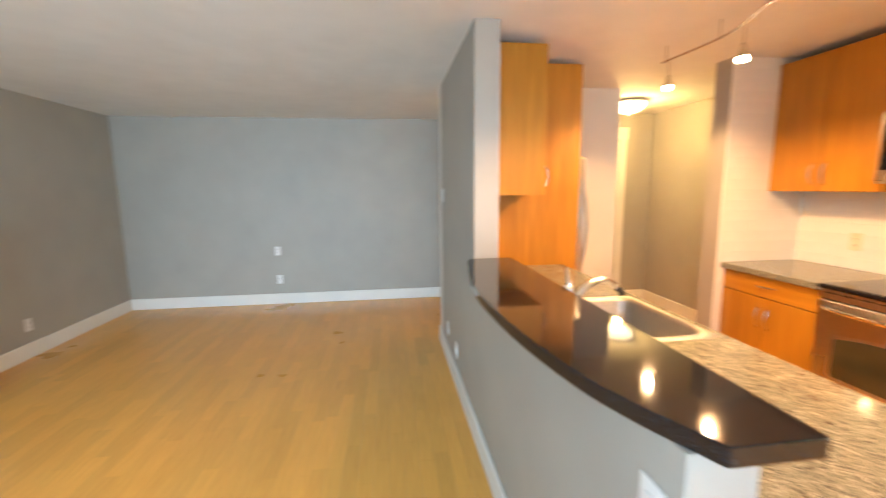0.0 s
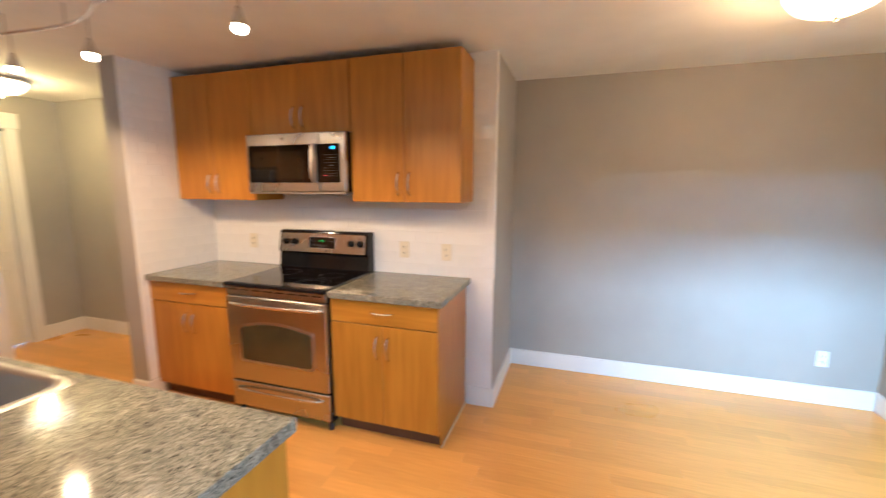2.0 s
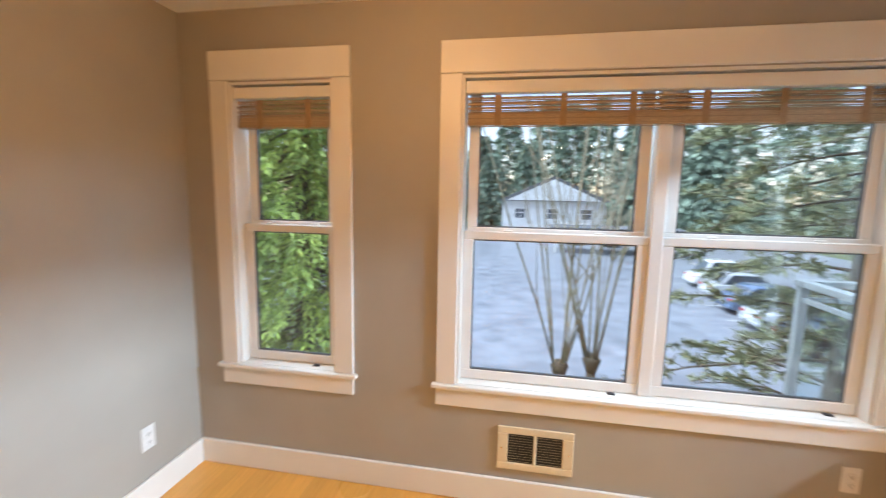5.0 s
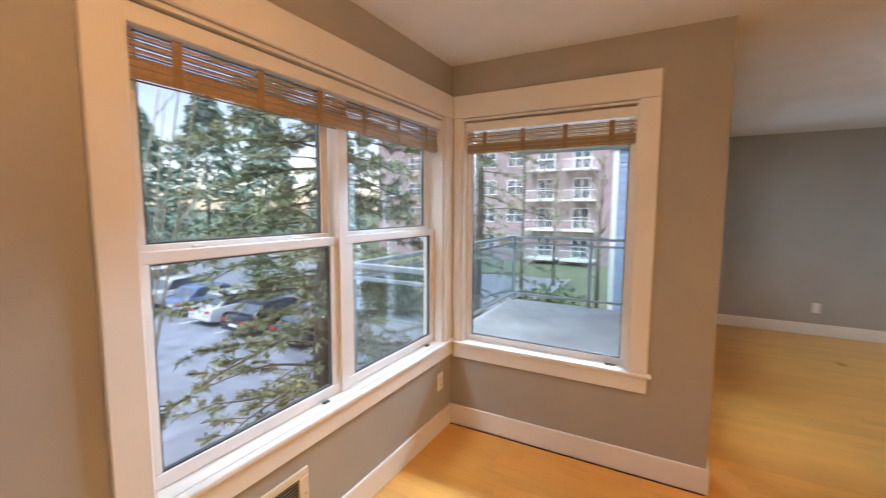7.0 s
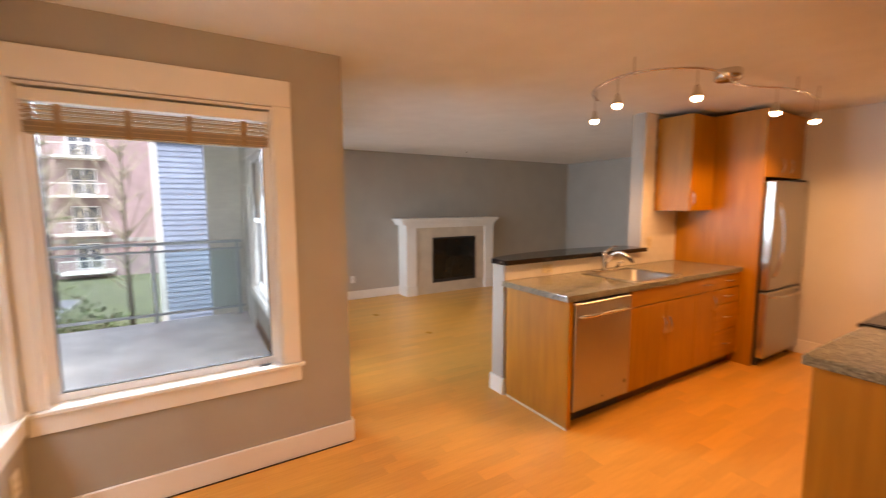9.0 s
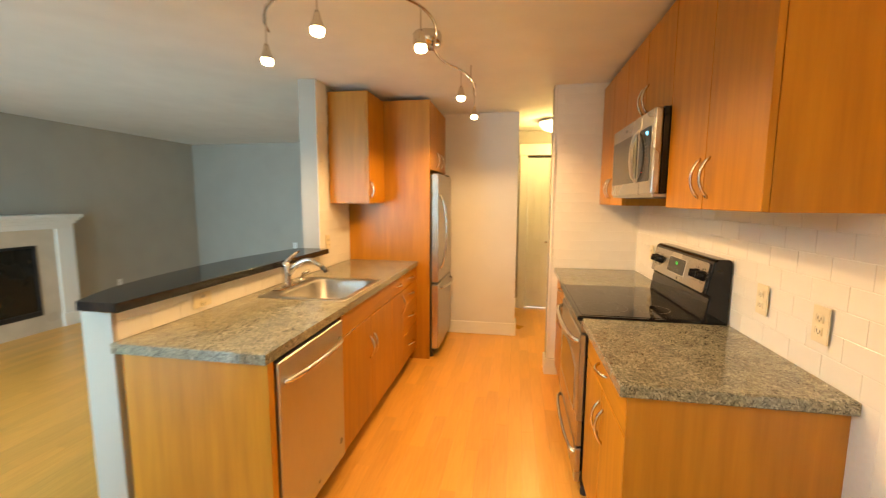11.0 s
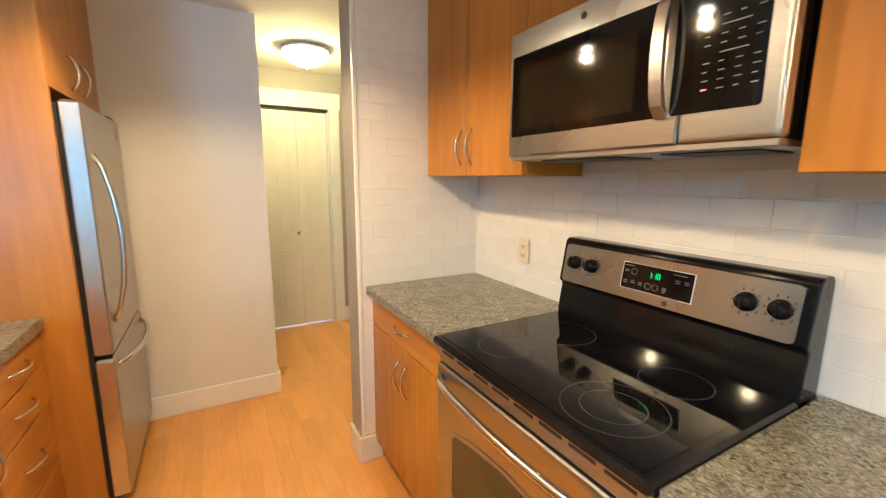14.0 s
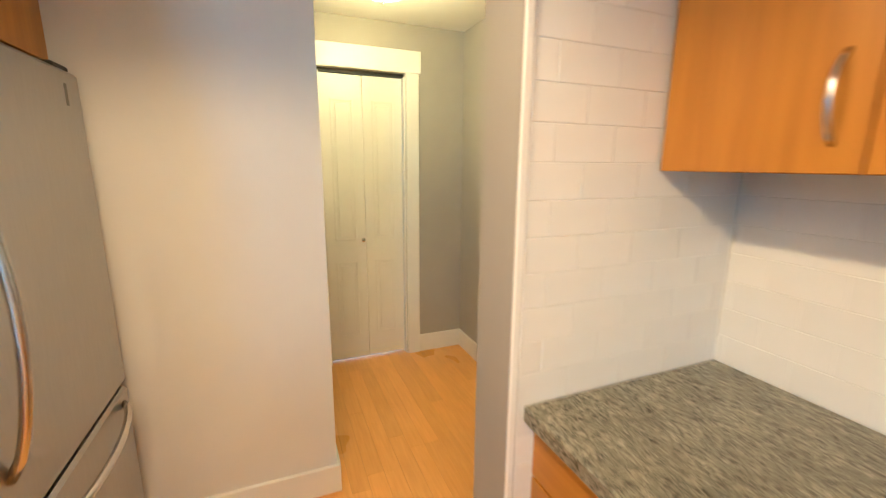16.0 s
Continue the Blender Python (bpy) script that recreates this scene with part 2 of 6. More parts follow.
SOIL = material("grass_and_moss", (0.13, 0.155, 0.075), (0.08, 0.09, 0.05), 9, rough=0.95, bump=0.8, bump_scale=50, broad=0.3)
# red brick greyed towards lavender, the haze before it put into the colour
BRICK = material("hazed_red_brick", (0.38, 0.265, 0.265), (0.32, 0.22, 0.22), 30, stretch=(1, 1, 3), rough=0.85, bump=0.3, broad=0.15)
BARK = material("grey_brown_bark", (0.16, 0.125, 0.09), (0.07, 0.055, 0.04), 12, stretch=(3, 3, 0.6), rough=0.95, bump=0.8, bump_scale=22, broad=0.25)
PALEBARK = material("pale_shoot_bark", (0.42, 0.37, 0.27), (0.30, 0.26, 0.18), 16, rough=0.8, bump=0.4, bump_scale=40, broad=0.2)
NEEDLE = material("pine_needles", (0.32, 0.33, 0.19), (0.17, 0.19, 0.10), 3, rough=0.7, vary=0.4, broad=0.3)
CEDAR = material("cedar_foliage", (0.42, 0.53, 0.13), (0.17, 0.26, 0.065), 2, rough=0.65, vary=0.45, broad=0.4)
# far foliage paled and blued: distance haze is mixed into the green
HAZEGREEN = material("hazed_conifer_green", (0.25, 0.33, 0.25), (0.16, 0.22, 0.165), 2, rough=0.9, vary=0.35, broad=0.3)
SHRUB = material("evergreen_shrub_leaves", (0.12, 0.17, 0.06), (0.06, 0.09, 0.035), 4, rough=0.7, vary=0.4, broad=0.3)
YELLOWLEAF = material("yellow_shrub_leaves", (0.50, 0.40, 0.05), (0.36, 0.28, 0.03), 4, rough=0.7, vary=0.3)
ROOF = material("grey_shingle_roof", (0.15, 0.155, 0.165), (0.09, 0.095, 0.10), 12, rough=0.9, bump=0.4, bump_scale=30)
WHITEHOUSE = material("white_clapboard", (0.70, 0.71, 0.70), (0.60, 0.61, 0.61), 3, stretch=(1, 1, 12), rough=0.7, bump=0.2)
DARKPANE = material("dark_window_pane", (0.10, 0.12, 0.14), (0.05, 0.06, 0.075), 3, rough=0.08)
RUBBER = material("tyre_rubber", (0.02, 0.02, 0.02), (0.014, 0.014, 0.014), 20, rough=0.85)
TAILRED = material("red_lamp_lens", (0.45, 0.02, 0.015), (0.35, 0.015, 0.012), 10, rough=0.15)


def car_paint(name, c):
    return material(name, c, tuple(v * 0.85 for v in c), 3, rough=0.22, coat=0.8, broad=0.06)


# ---- geometry helpers ----


def add_box(bm, x0, x1, y0, y1, z0, z1, bevel=0.0, seg=1):
    tmp = bmesh.new()
    bmesh.ops.create_cube(tmp, size=1.0, matrix=Matrix.LocRotScale(((x0 + x1) / 2, (y0 + y1) / 2, (z0 + z1) / 2), None, (abs(x1 - x0), abs(y1 - y0), abs(z1 - z0))))
    if bevel:
        bmesh.ops.bevel(tmp, geom=tmp.edges[:], offset=bevel, segments=seg, affect='EDGES', profile=0.5)
    me = bpy.data.meshes.new("tmp")
    tmp.to_mesh(me)
    tmp.free()
    bm.from_mesh(me)
    bpy.data.meshes.remove(me)
    return bm


def box(x0, x1, y0, y1, z0, z1, bevel=0.0, seg=1):
    return add_box(bmesh.new(), x0, x1, y0, y1, z0, z1, bevel, seg)


def boxes(*rows, bevel=0.0):
    bm = bmesh.new()
    for r in rows:
        add_box(bm, *r, bevel=bevel)
    return bm


def add_tube(bm, pts, r, seg=8, r_end=None):
    """A round bar along a line of points, thinning to r_end."""
    pts = [Vector(p) for p in pts]
    rings = []
    for i, p in enumerate(pts):
        d = (pts[min(i + 1, len(pts) - 1)] - pts[max(i - 1, 0)]).normalized()
        u = d.orthogonal().normalized() if not rings else (last_u - d * last_u.dot(d)).normalized()
        last_u = u
        v = d.cross(u)
        rad = r if r_end is None else r + (r_end - r) * i / max(len(pts) - 1, 1)
        rings.append([bm.verts.new(p + (u * math.cos(a) + v * math.sin(a)) * rad) for a in [2 * math.pi * k / seg for k in range(seg)]])
    for a, b in zip(rings, rings[1:]):
        for k in range(seg):
            bm.faces.new((a[k], a[(k + 1) % seg], b[(k + 1) % seg], b[k]))
    bm.faces.new(rings[0][::-1])
    bm.faces.new(rings[-1])
    return bm


def tube(pts, r, seg=8, r_end=None):
    return add_tube(bmesh.new(), pts, r, seg, r_end)


def arc(a, b, out, n=9):
    """Points of an arched pull from a to b that stands off by the vector out."""
    a, b, out = Vector(a), Vector(b), Vector(out)
    return [a + (b - a) * (i / n) + out * math.sin(math.pi * i / n) ** 0.7 for i in range(n + 1)]


def add_lathe(bm, profile, centre, seg=24, axis='Z'):
    """Turns (radius, height) pairs round an upright or lying axis through centre."""
    cx, cy, cz = centre
    rings = []
    for r, h in profile:
        ring = []
        for k in range(seg):
            a = 2 * math.pi * k / seg
            c, s = r * math.cos(a), r * math.sin(a)
            ring.append(bm.verts.new((cx + c, cy + s, cz + h) if axis == 'Z' else (cx + h, cy + c, cz + s) if axis == 'X' else (cx + c, cy + h, cz + s)))
        rings.append(ring)
    for a, b in zip(rings, rings[1:]):
        for k in range(seg):
            bm.faces.new((a[k], a[(k + 1) % seg], b[(k + 1) % seg], b[k]))
    bm.faces.new(rings[0][::-1])
    bm.faces.new(rings[-1])
    bmesh.ops.recalc_face_normals(bm, faces=bm.faces[:])
    return bm


def lathe(profile, centre, seg=24, axis='Z'):
    return add_lathe(bmesh.new(), profile, centre, seg, axis)


def prism(outline, lo, hi, axis='Z', bevel=0.0):
    """Extrudes a closed outline of 2D points along an axis between lo and hi."""
    bm = bmesh.new()

    def at(p, h):
        return (p[0], p[1], h) if axis == 'Z' else (p[0], h, p[1]) if axis == 'Y' else (h, p[0], p[1])
    low = [bm.verts.new(at(p, lo)) for p in outline]
    top = [bm.verts.new(at(p, hi)) for p in outline]
    n = len(outline)
    bm.faces.new(low[::-1])
    bm.faces.new(top)
    for i in range(n):
        bm.faces.new((low[i], low[(i + 1) % n], top[(i + 1) % n], top[i]))
    bmesh.ops.recalc_face_normals(bm, faces=bm.faces[:])
    if bevel:
        bmesh.ops.bevel(bm, geom=bm.edges[:], offset=bevel, segments=2, affect='EDGES', profile=0.5)
    return bm


def mesh_of(name, bm, mat, smooth=False):
    me = bpy.data.meshes.new(name)
    bm.to_mesh(me)
    bm.free()
    me.materials.append(mat)
    if smooth:
        for p in me.polygons:
            p.use_smooth = True
    return me


def structure(name, bm, mat, label, category):
    ob = new(name, mesh_of(name, bm, mat))
    return tagged(ob, label, category, kind="structure")


def thing(name, at, label, category, group="", kind=""):
    """An Empty at the thing's base; its parts are given in world metres."""
    ob = new(name)
    ob.empty_display_size = 0.05
    ob.location = at
    return tagged(ob, label, category, group, kind)


def part(name, bm, mat, parent, label="", smooth=False):
    ob = new(name, mesh_of(name, bm, mat, smooth))
    ob.parent = parent
    top = parent
    while top.parent:
        top = top.parent
    ob.matrix_parent_inverse = Matrix.Translation(-Vector(top.location)) if parent == top and top.data is None else Matrix.Identity(4)
    if label:
        ob["label"] = label
    return ob


def soft(ob, angle=40):
    for p in ob.data.polygons:
        p.use_smooth = True
    return ob


def cards(name, verts, faces, mat, parent=None):
    me = bpy.data.meshes.new(name)
    me.from_pydata(verts, [], faces)
    me.materials.append(mat)
    ob = new(name, me)
    if parent:
        ob.parent = parent
        ob.matrix_parent_inverse = Matrix.Translation(-Vector(parent.location))
    return ob


def smooth_line(pts, steps=5):
    out = []
    for i in range(len(pts) - 1):
        p0, p1, p2, p3 = (Vector(pts[max(0, min(len(pts) - 1, i + k))]) for k in (-1, 0, 1, 2))
        for s in range(steps):
            t = s / steps
            out.append(0.5 * (2 * p1 + (p2 - p0) * t + (2 * p0 - 5 * p1 + 4 * p2 - p3) * t * t + (3 * p1 - p0 - 3 * p2 + p3) * t ** 3))
    out.append(Vector(pts[-1]))
    return out


def slab_with_hole(x0, x1, y0, y1, hx0, hx1, hy0, hy1, z0, z1):
    """One slab with a rectangular cut-out, in one closed mesh."""
    bm = bmesh.new()
    rows = []
    for z in (z0, z1):
        rows.append([bm.verts.new((x, y, z)) for x, y in ((x0, y0), (x1, y0), (x1, y1), (x0, y1), (hx0, hy0), (hx1, hy0), (hx1, hy1), (hx0, hy1))])
    lo, hi = rows
    for k in range(4):
        j = (k + 1) % 4
        bm.faces.new((hi[k], hi[j], hi[4 + j], hi[4 + k]))
        bm.faces.new((lo[k], lo[4 + k], lo[4 + j], lo[j]))
        bm.faces.new((lo[k], lo[j], hi[j], hi[k]))
        bm.faces.new((lo[4 + k], hi[4 + k], hi[4 + j], lo[4 + j]))
    bmesh.ops.recalc_face_normals(bm, faces=bm.faces[:])
    bmesh.ops.bevel(bm, geom=[e for e in bm.edges if all(abs(v.co.z - z1) < 1e-6 for v in e.verts) and not e.is_boundary and e.calc_face_angle(0) > 1], offset=0.003, segments=2, affect='EDGES', profile=0.5)
    return bm

# ---- the large structure ----
H = 2.365            # ceiling height
XL, XF, YF = -2.984, 4.137, 5.722      # living room's side wall, dining nook's side wall, living room's far wall
XK0, XK1 = 0.750, 0.888               # the wall and half wall between living room and kitchen
YW, XN, YO = -1.94, 0.872, -0.444    # window wall of the nook, its picture-window wall, outer wall of the living room
XS, YP = 3.352, 2.96                   # tiled wall behind the range, tiled pier wall
TH = 0.14

OUTLINE = [(XL - TH, YO - TH), (XN - TH, YO - TH), (XN - TH, YW - TH), (XF + TH, YW - TH), (XF + TH, YF + TH), (XL - TH, YF + TH)]
structure("subfloor", prism(OUTLINE, -0.3, -0.012), TOEKICK, "dark subfloor under the strip flooring", "floor")
structure("ceiling", prism(OUTLINE, H, H + 0.25), CEIL, "plain white painted ceiling", "ceiling")

W1 = (3.330, 3.872, 0.586, 2.030)     # x0 x1 z0 z1
W2 = (0.977, 2.712, 0.586, 2.030)
W3 = (-1.862, -0.836, 0.574, 2.030)   # y0 y1 z0 z1
W4 = (-2.55, -0.95, 0.45, 2.1)        # living-room window towards the balcony
W5 = (-0.62, 0.58, 0.0, 2.08)         # glazed balcony door


def wall_with_holes(lo, hi, d0, d1, holes, along):
    """One closed wall mesh between lo and hi, d0 to d1 thick, with openings (a, b, z0, z1) cut right through it."""
    us = sorted({lo, hi} | {h[0] for h in holes} | {h[1] for h in holes})
    zs = sorted({0.0, H} | {h[2] for h in holes} | {h[3] for h in holes})
    solid = {(i, k) for i in range(len(us) - 1) for k in range(len(zs) - 1)
             if not any(h[0] <= us[i] < h[1] and h[2] <= zs[k] < h[3] for h in holes)}
    bm = bmesh.new()
    made = {}

    def v(i, d, k):
        if (i, d, k) not in made:
            made[i, d, k] = bm.verts.new((us[i], d, zs[k]) if along == 'x' else (d, us[i], zs[k]))
        return made[i, d, k]
    for i, k in solid:
        bm.faces.new((v(i, d0, k), v(i + 1, d0, k), v(i + 1, d0, k + 1), v(i, d0, k + 1)))
        bm.faces.new((v(i, d1, k), v(i + 1, d1, k), v(i + 1, d1, k + 1), v(i, d1, k + 1)))
        for di, dk, e in ((-1, 0, ((i, k), (i, k + 1))), (1, 0, ((i + 1, k), (i + 1, k + 1))), (0, -1, ((i, k), (i + 1, k))), (0, 1, ((i, k + 1), (i + 1, k + 1)))):
            if (i + di, k + dk) not in solid:
                (p, q), (r, t) = e
                bm.faces.new((v(p, d0, q), v(p, d1, q), v(r, d1, t), v(r, d0, t)))
    bmesh.ops.recalc_face_normals(bm, faces=bm.faces[:])
    return bm


structure("wall_nook_windows", wall_with_holes(XN - TH, XF, YW - TH, YW, [W2, W1], 'x'), PAINT, "greige painted wall with two white-trimmed windows", "wall")
structure("wall_nook_picture_window", wall_with_holes(YW, YO - TH, XN - TH, XN, [W3], 'y'), PAINT, "greige painted wall with a fixed picture window", "wall")
structure("wall_living_outer", wall_with_holes(XL - TH, XN, YO - TH, YO, [W4, W5], 'x'), PAINT, "greige painted outer wall of the living room", "wall")
structure("wall_living_side", box(XL - TH, XL, YO, YF, 0, H), PAINT, "greige painted long wall holding the fireplace", "wall")
structure("wall_living_far", box(XL - TH, 1.6, YF, YF + TH, 0, H), PAINT, "greige painted far wall of the living room", "wall")
structure("wall_passage_end", box(1.6, 1.72, 5.27, YF + TH, 0, H), PAINT, "greige painted short wall of the passage", "wall")
structure("wall_closet", wall_with_holes(1.6, 3.7, 5.13, 5.27, [(2.538, 3.121, 0, 2.05)], 'x'), PAINT, "greige painted hall wall with a closet opening", "wall")
structure("wall_hall_side", box(3.565, 3.7, YP + 0.15, 5.13, 0, H), PAINT, "greige painted side wall of the hall", "wall")
structure("wall_nook_side", box(XF, XF + TH, YW - TH, 0.594, 0, H), PAINT, "greige painted side wall of the dining nook", "wall")
structure("wall_nook_return", box(XS + 0.003, XF + TH, 0.594, 0.70, 0, H), PAINT, "greige painted return wall beside the kitchen", "wall")
wall_range = structure("wall_range", box(XS, XS + TH, 0.70, YP + 0.15, 0, H), GROUT, "white subway-tiled wall behind the range", "wall")
wall_pier = structure("wall_pier", box(2.68, XS, YP, YP + 0.15, 0, H), PAINT, "pier wall tiled on its kitchen side", "wall")
wall_kitchen = structure("wall_kitchen", box(XK0, XK1, 2.50, 3.918, 0, H), PAINT, "painted wall between living room and kitchen", "wall")
structure("wall_fridge_end", box(XK0, 2.412, 3.918, 4.123, 0, H), PAINT_PALE, "light greige wall beside the refrigerator", "wall")
half_wall = structure("half_wall", box(XK0, XK1, 0.785, 2.50, 0, 1.043), PAINT, "painted half wall carrying the breakfast bar", "half wall")


def baseboard(name, rows):
    structure(name, boxes(*[(a, b, c, d, 0, 0.137) for a, b, c, d in rows], bevel=0.004), TRIM, "white painted wooden baseboard along the wall", "baseboard")


T = 0.016
baseboard("baseboard_nook_windows", [(XN, XF, YW, YW + T)])
baseboard("baseboard_nook_picture", [(XN, XN + T, YW + T, YO + T), (XL, XN, YO, YO + T)])
baseboard("baseboard_nook_side", [(XF - T, XF, YW + T, 0.594)])
baseboard("baseboard_nook_return", [(XS - T, XF - T, 0.594 - T, 0.594), (XS - T, XS, 0.594, 0.764)])
baseboard("baseboard_living_side", [(XL, XL + T, YO + T, 1.745), (XL, XL + T, 3.50, YF)])
baseboard("baseboard_living_far", [(XL + T, 1.6, YF - T, YF)])
baseboard("baseboard_kitchen_wall", [(XK0 - T, XK0, 0.785 - T, 4.123 + T), (XK0, XK1 + T, 0.785 - T, 0.785), (XK1, XK1 + T, 0.785, 0.80)])
baseboard("baseboard_fridge_end", [(1.66, 2.412 + T, 3.918 - T, 3.918), (2.412, 2.412 + T, 3.918, 4.123), (XK0, 2.412 + T, 4.123, 4.123 + T)])
baseboard("baseboard_pier", [(2.68 - T, 2.79, YP - T, YP), (2.68 - T, 2.68, YP, YP + 0.15)])
baseboard("baseboard_hall", [(1.6, 2.443, 5.13 - T, 5.13), (3.216, 3.565, 5.13 - T, 5.13), (3.565 - T, 3.565, YP + 0.15, 5.13 - T)])

# ---- windows ----


def sash(win, along, a, b, z0, z1, d, thick=0.03, face=0.048):
    """A glazed sash between a and b; d is the plane of its inner face, thickness runs outwards (towards -)."""
    def bx(p, q, r, s, e0, e1):
        return (p, q, e0, e1, r, s) if along == 'x' else (e0, e1, p, q, r, s)
    fr = part("sash", boxes(bx(a, b, z0, z0 + face, d - thick, d), bx(a, b, z1 - face * 0.8, z1, d - thick, d),
                            bx(a, a + face, z0 + face, z1 - face * 0.8, d - thick, d), bx(b - face, b, z0 + face, z1 - face * 0.8, d - thick, d), bevel=0.003), VINYL, win)
    g = 0.006
    part("gasket", boxes(bx(a + face, b - face, z0 + face, z0 + face + g, d - 0.022, d - 0.006), bx(a + face, b - face, z1 - face * 0.8 - g, z1 - face * 0.8, d - 0.022, d - 0.006),
                         bx(a + face, a + face + g, z0 + face + g, z1 - face * 0.8 - g, d - 0.022, d - 0.006), bx(b - face - g, b - face, z0 + face + g, z1 - face * 0.8 - g, d - 0.022, d - 0.006)), GASKET, fr)
    pane = part("pane", box(*bx(a + face, b - face, z0 + face, z1 - face * 0.8, d - 0.017, d - 0.012)), GLASS, fr)
    pane.visible_shadow = False
    return fr


def casing(win, along, a, b, z0, z1, face, lcap=0.097, rcap=0.097, ext=0.0):
    """White inside trim: wide head, side casings, stool and apron, proud of the wall at face."""
    def bx(p, q, r, s, e0, e1):
        return (p, q, e0, e1, r, s) if along == 'x' else (e0, e1, p, q, r, s)
    part("head_casing", boxes(bx(a - lcap, b + rcap, z1 + 0.006, z1 + 0.143, face, face + 0.021), bevel=0.003), TRIM, win)
    part("side_casing", boxes(bx(a - lcap, a, z0 + 0.012, z1 + 0.005, face, face + 0.017), bevel=0.003), TRIM, win)
    part("side_casing", boxes(bx(b, b + rcap, z0 + 0.012, z1 + 0.005, face, face + 0.017), bevel=0.003), TRIM, win)
    part("window_sill", boxes(bx(a - lcap - (0.02 if lcap > 0.08 else 0), b + rcap + (0.02 if rcap > 0.08 else 0), z0 - 0.010, z0 + 0.011, face + 0.0005, face + 0.034), bevel=0.004), TRIM, win)
    part("apron", boxes(bx(a - lcap, b + rcap, z0 - 0.10, z0 - 0.0105, face, face + 0.017), bevel=0.003), TRIM, win)
    part("jamb_liner", boxes(bx(a, b, z0, z0 + 0.012, face - TH, face), bx(a, b, z1 - 0.012, z1, face - TH, face),
                             bx(a, a + 0.012, z0 + 0.012, z1 - 0.012, face - TH, face), bx(b - 0.012, b, z0 + 0.012, z1 - 0.012, face - TH, face)), TRIM, win)


def latch(win, along, at, z, d):
    rows = ((at - 0.022, at + 0.022, d + 0.001, d + 0.016, z, z + 0.010),) if along == 'x' else ((d + 0.001, d + 0.016, at - 0.022, at + 0.022, z, z + 0.010),)
    part("sash_lock", boxes(*rows, bevel=0.004), WHITEPLASTIC, win)


def blind(along, a, b, face, top=2.008, drop=1.815, label=""):
    """A raised roman shade of woven bamboo under a white headboard."""
    def bx(p, q, r, s, e0, e1):
        return (p, q, e0, e1, r, s) if along == 'x' else (e0, e1, p, q, r, s)
    mid = (a + b) / 2
    base = (mid, face - 0.05, drop) if along == 'x' else (face - 0.05, mid, drop)
    th = thing("bamboo_blind", base, label, "window blind", "raised bamboo blinds")
    part("headboard", boxes(bx(a, b, top - 0.052, top, face - 0.062, face - 0.012), bevel=0.002), TRIM, th, "white painted headboard")
    rng = random.Random(int((a + 10) * 100))
    z = drop
    k = 0
    while z < top - 0.062:
        h = rng.uniform(0.0032, 0.0048)
        off = (-0.012, 0.0, 0.007, -0.004)[k % 4]
        part("slat", boxes(bx(a + 0.004, b - 0.004, z, z + h, face - 0.05 + off, face - 0.042 + off)), BAMBOO, th)
        z += h + rng.uniform(0.0006, 0.0022)
        k += 1
    part("fold", boxes(bx(a + 0.006, b - 0.006, drop + 0.004, drop + 0.055, face - 0.041, face - 0.037)), BAMBOO, th, "front fold of woven bamboo")
    n = max(2, round((b - a) / 0.28))
    for i in range(n):
        c = a + (b - a) * (i + 0.5) / n
        part("tape", boxes(bx(c - 0.014, c + 0.014, drop + 0.002, top - 0.056, face - 0.0365, face - 0.0345)), TAPE, th)
    return th


def hung_window(name, x0, x1, z0, z1, mulls, lcap, rcap, label):
    win = thing(name, ((x0 + x1) / 2, YW - 0.07, z0), label, "window", kind="structure")
    casing(win, 'x', x0, x1, z0, z1, YW, lcap, rcap)
    edges = [x0 + 0.012] + [v for m in mulls for v in (m - 0.028, m + 0.028)] + [x1 - 0.012]
    for m in mulls:
        part("mullion", boxes((m - 0.028, m + 0.028, YW - TH, YW - 0.052, z0 + 0.012, z1 - 0.012), bevel=0.003), VINYL, win)
    zm = 1.318
    for a, b in zip(edges[::2], edges[1::2]):
        sash(win, 'x', a, b, z0 + 0.014, zm + 0.018, YW - 0.062)
        sash(win, 'x', a + 0.012, b - 0.012, zm - 0.012, z1 - 0.014, YW - 0.098)
        for f in (0.25, 0.75):
            latch(win, 'x', a + (b - a) * f, zm + 0.018, YW - 0.092)
        part("crank", boxes((a + 0.10, a + 0.135, YW - 0.050, YW - 0.030, z0 + 0.0125, z0 + 0.019), bevel=0.002), DARKPLASTIC, win)
    return win


hung_window("window_1", *W1, [], 0.097, 0.095, "white double-hung window with wide flat trim")
hung_window("window_2", *W2, [1.842], 0.106, 0.097, "white twin double-hung window meeting the corner")
w3 = thing("window_3", (XN - 0.07, -1.35, 0.57), "white fixed picture window facing the balcony", "window", kind="structure")
casing(w3, 'y', *W3, XN, 0.055, 0.097)
sash(w3, 'y', W3[0] + 0.012, W3[1] - 0.012, W3[2] + 0.012, W3[3] - 0.012, XN - 0.062, face=0.036)
part("jamb_stop", boxes((XN - 0.060, XN - 0.045, W3[0] + 0.012, W3[0] + 0.03, W3[2] + 0.012, W3[3] - 0.012), (XN - 0.060, XN - 0.045, W3[1] - 0.03, W3[1] - 0.012, W3[2] + 0.012, W3[3] - 0.012)), VINYL, w3)
part("crank", boxes((XN - 0.044, XN - 0.022, -0.96, -0.90, 0.5845, 0.592), bevel=0.002), DARKPLASTIC, w3)

